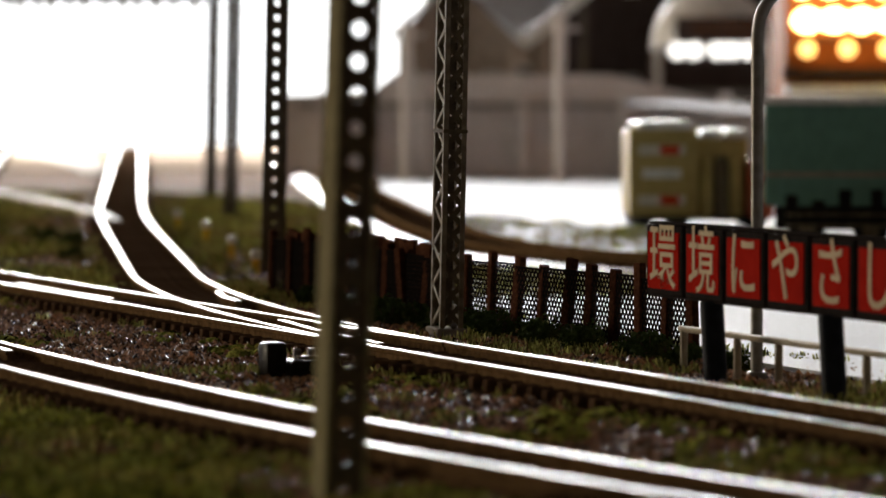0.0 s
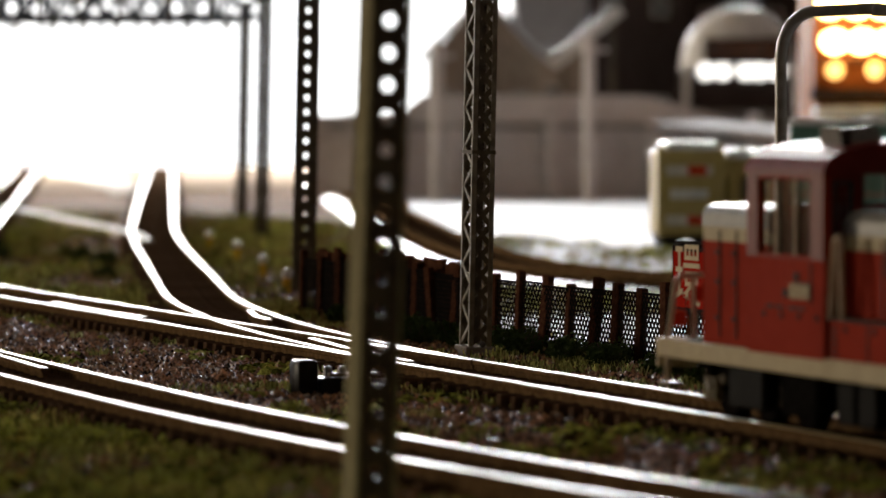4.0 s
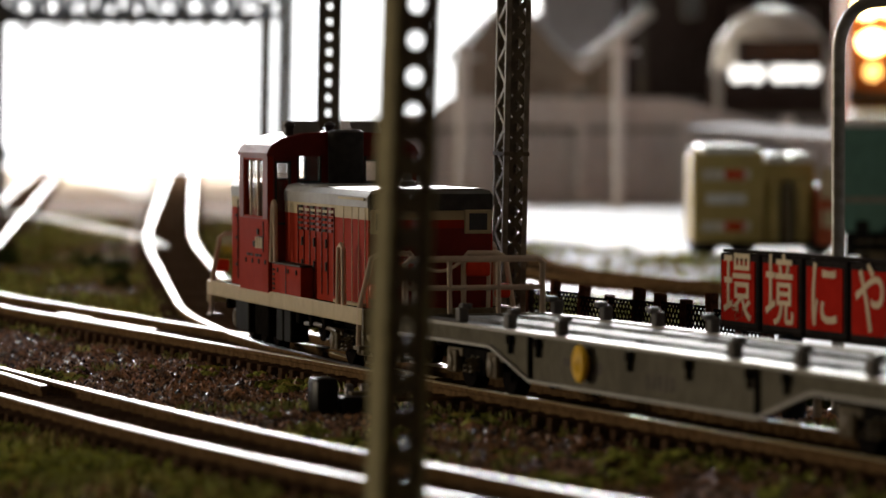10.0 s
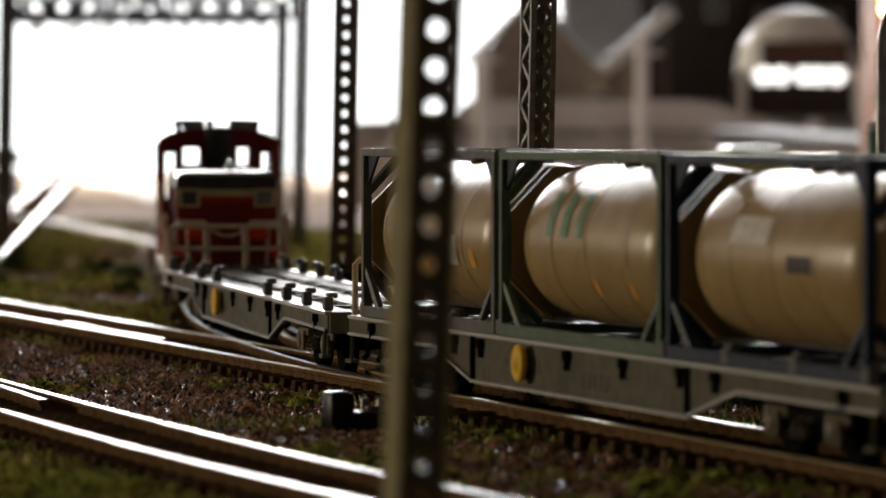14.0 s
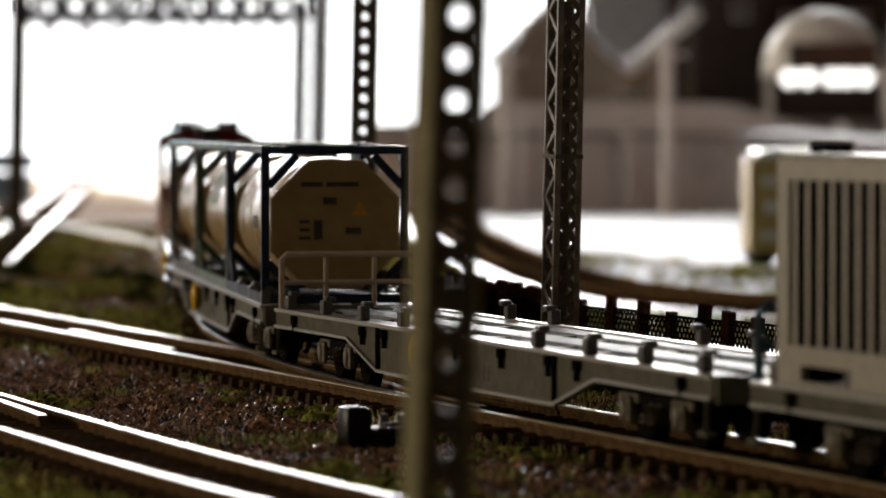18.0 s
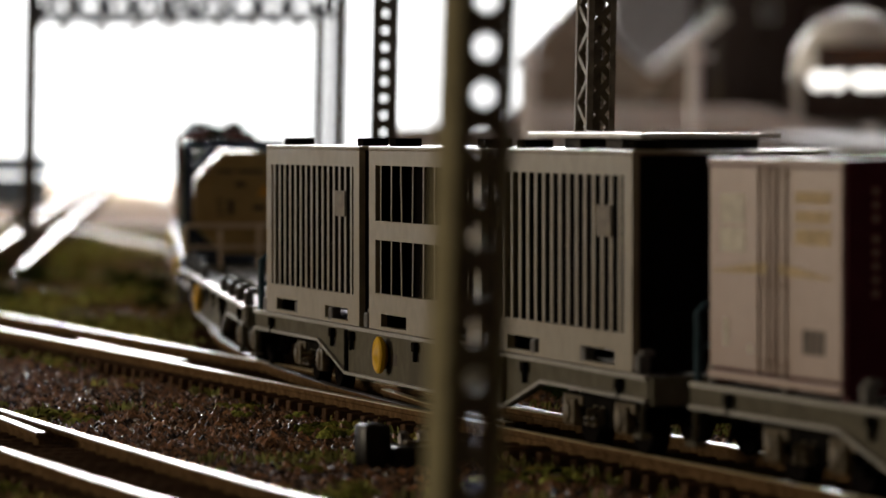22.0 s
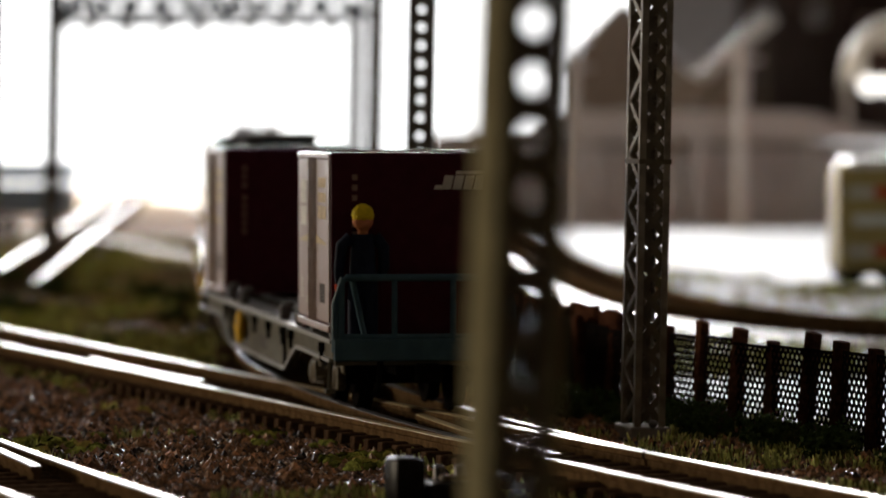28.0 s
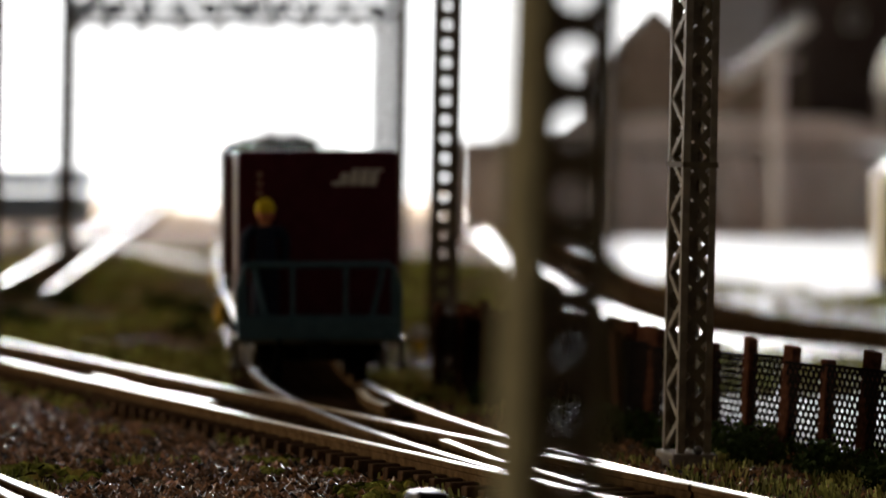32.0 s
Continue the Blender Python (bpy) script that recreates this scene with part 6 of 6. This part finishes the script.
def short_container(label):
    """A maroon twelve-foot container with a pale door side."""
    top = thing("freight_container", label, "container", "maroon freight containers")
    a, w, z0, z1 = 13.3, 8.15, 7.3, 24.0
    bm = bmesh.new()
    box(bm, -a, a, -w, w, z0, z1, bevel=0.18)
    body = part("body", bm, PURPLE, top, "dark maroon container body")
    for s in (-1, 1):
        for k, (x0, x1) in enumerate(((-a + 0.5, -0.1), (0.1, a - 0.5))):
            bm = bmesh.new()
            box(bm, x0, x1, *sorted((s * w, s * (w + 0.16))), z0 + 1.0, z1 - 0.7, bevel=0.06)
            door = part("door", bm, PURPLE_DOOR, top, "rose-grey side door")
            lock = 1.0 if k else -1.0
            for dx in (0.9, 2.6):
                bm = bmesh.new()
                x = lock * dx
                tube(bm, [(x, s * (w + 0.27), z0 + 0.8), (x, s * (w + 0.27), z1 - 0.5)], 0.09, 6)
                for z in (z0 + 1.6, 14.6, z1 - 1.4):
                    box(bm, x - 0.25, x + 0.25, *sorted((s * (w + 0.16), s * (w + 0.4))), z, z + 0.3)
                part("lock_bar", bm, LOCK, door, "thin dark lock bar")
            bm = bmesh.new()
            if k:
                for z, h, c in ((20.2, 2.2, 0), (17.9, 1.8, 1)):
                    box(bm, 5.6, 10.6, *sorted((s * (w + 0.161), s * (w + 0.19))), z - h / 2, z + h / 2)
            else:
                for z, h in ((21.2, 0.9), (19.8, 0.9), (18.4, 1.2)):
                    prism(bm, [(-4.0, s * (w + 0.161), z - h / 2), (-10.6, s * (w + 0.161), z - h / 2), (-11.0, s * (w + 0.161), z + h / 2), (-4.4, s * (w + 0.161), z + h / 2)], (0, s * 0.03, 0))
            part("stencil_block", bm, MARK_WHITE if k else MARK_TAN, door)
            bm = bmesh.new()
            prism(bm, [(-1.2 if not k else 1.2, s * (w + 0.162), 16.4), (-10.8 if not k else 11.8, s * (w + 0.162), 15.6), (-10.8 if not k else 11.8, s * (w + 0.162), 15.4), (-1.2 if not k else 1.2, s * (w + 0.162), 15.5)], (0, s * 0.03, 0))
            part("swoosh", bm, MARK_TAN, door)
            if k:
                bar_box("stencil_bar", door, MARK_WHITE, 9.0, 9.9, *sorted((s * (w + 0.161), s * (w + 0.19))), 10.0, 12.0)
                bar_box("stencil_bar", door, MARK_WHITE, 4.2, 5.0, *sorted((s * (w + 0.161), s * (w + 0.19))), 9.6, 10.2)
            else:
                for j in range(4):
                    bar_box("stencil_bar", door, MARK_DARK, -9.8 + j * 1.1, -9.0 + j * 1.1, *sorted((s * (w + 0.161), s * (w + 0.19))), 10.0, 11.8)
        bm = bmesh.new()
        box(bm, -a + 0.3, a - 0.3, *sorted((s * w, s * (w + 0.25))), z0 + 0.1, z0 + 0.75, bevel=0.08)
        part("bottom_rail", bm, PURPLE_DOOR, top)
        bm = bmesh.new()
        box(bm, -a + 0.2, a - 0.2, *sorted((s * w, s * (w + 0.22))), z1 - 0.6, z1 - 0.1, bevel=0.08)
        part("top_rail", bm, PURPLE_DOOR, top)
    # emblem and number bars on the ends
    for e in (-1, 1):
        x = sorted((e * a, e * (a + 0.06)))
        bm = bmesh.new()
        for j in range(4):
            y = -2.6 - j * 1.0
            prism(bm, [(x[0], y + 0.5, 20.6), (x[0], y - 0.35, 20.6), (x[0], y - 0.65, 21.9), (x[0], y + 0.2, 21.9)], (x[1] - x[0], 0, 0))
        prism(bm, [(x[0], -1.4, 20.6), (x[0], -2.4, 20.6), (x[0], -2.5, 21.0), (x[0], -1.5, 21.0)], (x[1] - x[0], 0, 0))
        prism(bm, [(x[0], -3.4, 22.0), (x[0], -6.6, 22.0), (x[0], -6.7, 22.3), (x[0], -3.5, 22.3)], (x[1] - x[0], 0, 0))
        part("emblem", bm, MARK_WHITE, top, "pale slanted emblem")
        for j in range(8):
            z = 22.0 - j * 0.95 - (0.5 if j > 2 else 0)
            bar_box("number_bar", top, PURPLE_DOOR, *x, 5.7, 6.2, z - 0.55, z)
    for x in (-8, 0, 8):
        bar_box("roof_rib", top, PURPLE, x - 0.5, x + 0.5, -7.8, 7.8, z1 + 0.002, z1 + 0.2, bevel=0.06)
    for x in (-a + 0.8, a - 0.8):
        for y in (-7.2, 7.2):
            bar_box("corner_casting", top, PURPLE, x - 0.7, x + 0.7, y - 0.7, y + 0.7, 6.92, 7.3)
    return top


def figure():
    """A small painted model figure, one plain mesh."""
    bm = bmesh.new()
    def limb(pts, r0, r1, idx):
        before = set(bm.faces)
        tube(bm, pts, r0, 10, r_end=r1)
        for f in bm.faces:
            if f not in before:
                f.material_index = idx
    limb([(0, 0.75, 0), (0, 0.7, 3.0), (0, 0.55, 5.8)], 0.62, 0.8, 0)
    limb([(0, -0.75, 0), (0, -0.7, 3.0), (0, -0.55, 5.8)], 0.62, 0.8, 0)
    limb([(0, 0, 5.4), (0, 0, 7.0), (0, 0, 9.0), (0, 0, 9.6)], 1.25, 1.0, 0)
    limb([(0, 1.1, 9.3), (0.1, 1.95, 8.6), (0.2, 2.2, 6.2), (0.5, 2.1, 5.0)], 0.62, 0.42, 0)
    limb([(0, -1.1, 9.3), (0.1, -1.9, 8.4), (0.4, -2.0, 6.5), (1.2, -1.7, 5.6)], 0.62, 0.42, 0)
    limb([(0, 0, 9.4), (0, 0, 10.2)], 0.5, 0.5, 1)
    limb([(0.5, 2.1, 5.0), (0.55, 2.05, 3.7)], 0.45, 0.4, 2)
    for z, r, idx in ((10.8, 0.98, 1), (11.35, 1.06, 3)):
        before = set(bm.faces)
        bmesh.ops.create_icosphere(bm, subdivisions=2, radius=r, matrix=Matrix.Translation((0, 0, z)))
        for f in bm.faces:
            if f not in before:
                f.material_index = idx
    before = set(bm.faces)
    box(bm, -1.5, -0.5, -0.7, 0.7, 11.1, 11.3)
    for f in bm.faces:
        if f not in before:
            f.material_index = 3
    me = finish(bm, "model_figure", FIG_NAVY, True)
    for m in (FIG_SKIN, RED_LAMP, FIG_YELLOW):
        me.materials.append(m)
    return tagged(new("model_figure", me), "tiny painted figure in navy with yellow cap on the wagon", "figure")


LOCO = loco()
LOCO_BOGIES = len(BOGIES)
plain = "long grey flat wagon with fish-bellied sills"
WAGONS = [
    wagon(WAGON, WAGON_DECK, RAILING, plain + " running empty"),
    wagon(WAGON, WAGON_DECK, RAILING, plain + " under three tank containers"),
    wagon(WAGON, WAGON_DECK, RAILING, plain + " running empty"),
    wagon(WAGON, WAGON_DECK, WAGON_BLUE, plain + " under three slatted containers"),
    wagon(WAGON, WAGON_DECK, WAGON_BLUE, plain + " with blue railings", True),
]
T0 = radians(20)
LOADS = [  # thing, wagon, place along it
    (tank_container("beige tank container in a grey frame on a flat wagon", TANK_FRAME_GREY, [(6, 0.3, 5, 1.4, MARK_GREEN), (-1, 0.4, 3.5, 2.4, MARK_TAN), (-5, -0.15, 5, 3, MARK_WHITE), (-12, -0.25, 1.6, 1.8, MARK_ORANGE), (3, -0.45, 1.2, 1.8, MARK_ORANGE)]), 1, 44.3),
    (tank_container("beige tank container in a pale green frame on a flat wagon", TANK_FRAME_GREEN, [(-9.5, 0.1, 3.0, 4.6, TANK), (-1.5, -0.5, 1.2, 1.6, MARK_ORANGE), (-10.5, -0.5, 1.2, 1.6, MARK_ORANGE)]), 1, 0.0),
    (tank_container("beige tank container in a navy frame on a flat wagon", TANK_FRAME_NAVY, [(5, 0.35, 8, 2.4, MARK_WHITE), (-6, 0.0, 5, 1.4, MARK_DARK)]), 1, -44.3),
    (slat_container(False, "grey container with closely set upright slats on a wagon"), 3, 44.3),
    (slat_container(True, "grey container with two rows of open bars on a wagon"), 3, 0.0),
    (slat_container(False, "grey container with upright slats and a raised white canopy", True), 3, -44.3),
    (short_container("maroon freight container with rose-grey side doors, at the wagon's front"), 4, 52.6),
    (short_container("maroon freight container with rose-grey side doors, at the wagon's rear"), 4, -53.0),
]
# the plain emblem on the green-framed tank, laid on its skin
LOADS[1][0]["category"] = "container"
logo = bmesh.new()
for x in (9.4, 5.4, 1.4):
    for i in range(6):
        a0, a1 = 0.12 + i * 0.1, 0.22 + i * 0.1
        q = [(x + dx + a, 7.43 * math.cos(a), 15.6 + 7.43 * math.sin(a)) for dx, a in ((-0.8, a0), (0.8, a0), (0.8, a1), (-0.8, a1))]
        logo.faces.new([logo.verts.new(p) for p in q])
bmesh.ops.recalc_face_normals(logo, faces=logo.faces)
part("emblem", logo, MARK_GREEN, LOADS[1][0], "green painted emblem")
FIGURE = figure()


# ---- the train's run: place of the yellow brake wheel of the first wagon, in mm along the track ----
RUN = [(0, 45), (1, 80), (2, 112), (3, 143), (3.5, 158), (4.5, 195), (5.5, 231), (6, 250), (6.5, 265), (7, 279), (7.5, 292), (8, 303), (8.5, 313), (9, 326),
       (9.5, 344), (10, 364), (10.5, 384), (11, 406), (12, 448), (13, 492), (14, 534), (14.5, 556), (16.5, 651), (18, 721), (19, 762), (20, 801), (21, 844),
       (22, 888), (23, 932), (24, 976), (25, 1020), (25.5, 1041), (27.5, 1122), (28, 1140), (28.5, 1156), (29, 1173), (29.5, 1186), (30, 1191), (30.5, 1197),
       (31, 1206), (31.5, 1214), (32, 1222)]
LOCO_AT = 112.0       # middle of the locomotive ahead of that wheel
WAGON_AT = -13.0      # middle of the first wagon
PITCH = 145.0


def run(t):
    for (t0, a), (t1, b) in zip(RUN, RUN[1:]):
        if t <= t1:
            i = RUN.index((t0, a))
            m0 = (b - RUN[i - 1][1]) / (t1 - RUN[i - 1][0]) if i else (b - a) / (t1 - t0)
            m1 = (RUN[i + 2][1] - a) / (RUN[i + 2][0] - t0) if i + 2 < len(RUN) else (b - a) / (t1 - t0)
            h = t1 - t0
            x = (t - t0) / h
            return (2 * x ** 3 - 3 * x * x + 1) * a + (x ** 3 - 2 * x * x + x) * h * m0 + (3 * x * x - 2 * x ** 3) * b + (x ** 3 - x * x) * h * m1
    return RUN[-1][1]


def seat(s, half):
    """Pose of a vehicle whose middle is s mm along the track, standing on bogies half mm from it."""
    p, q = branch(s + half)[0], branch(s - half)[0]
    mid, way = (p + q) / 2, p - q
    return mm(mid.x, mid.y, mid.z, math.degrees(math.atan2(way.y, way.x))) @ pose(0, 0, 0, 0, -math.degrees(math.asin(way.z / way.length)), 0)


TIMES = [i * 0.5 for i in range(65)]
FINE = [i / 15 for i in range(481)]


def motions():
    places = [(LOCO, LOCO_AT, 28)] + [(w, WAGON_AT - PITCH * i, 50) for i, w in enumerate(WAGONS)]
    for ob, at, half in places:
        walk(ob, [(t, seat(run(t) + at, half)) for t in TIMES])
    for ob, i, x in LOADS:
        walk(ob, [(t, seat(run(t) + WAGON_AT - PITCH * i, 50) @ mm(x, 0, 0)) for t in TIMES])
    walk(FIGURE, [(t, seat(run(t) + WAGON_AT - PITCH * 4, 50) @ mm(-68.0, 5.4, 6.95)) for t in TIMES])
    at_of = {ob: (at, half) for ob, at, half in places}
    for frame_ob, x in BOGIES:
        at, half = at_of[frame_ob.parent]
        rows = []
        for t in TIMES:
            s = run(t) + at
            p, q = branch(s + half)[0], branch(s - half)[0]
            body = math.atan2((p - q).y, (p - q).x)
            here = math.radians(HEADING) - branch(s + x)[1]
            turn = (here - body + math.pi) % (2 * math.pi) - math.pi
            rows.append((t, mm(x, 0, 0, math.degrees(turn))))
        walk(frame_ob, rows)
    for w, a in WHEELSETS:
        at = at_of[w.parent.parent][0]
        walk(w, [(t, mm(a, 0, 2.75) @ Matrix.Rotation((run(t) + at) / 2.75, 4, "Y")) for t in FINE])


motions()
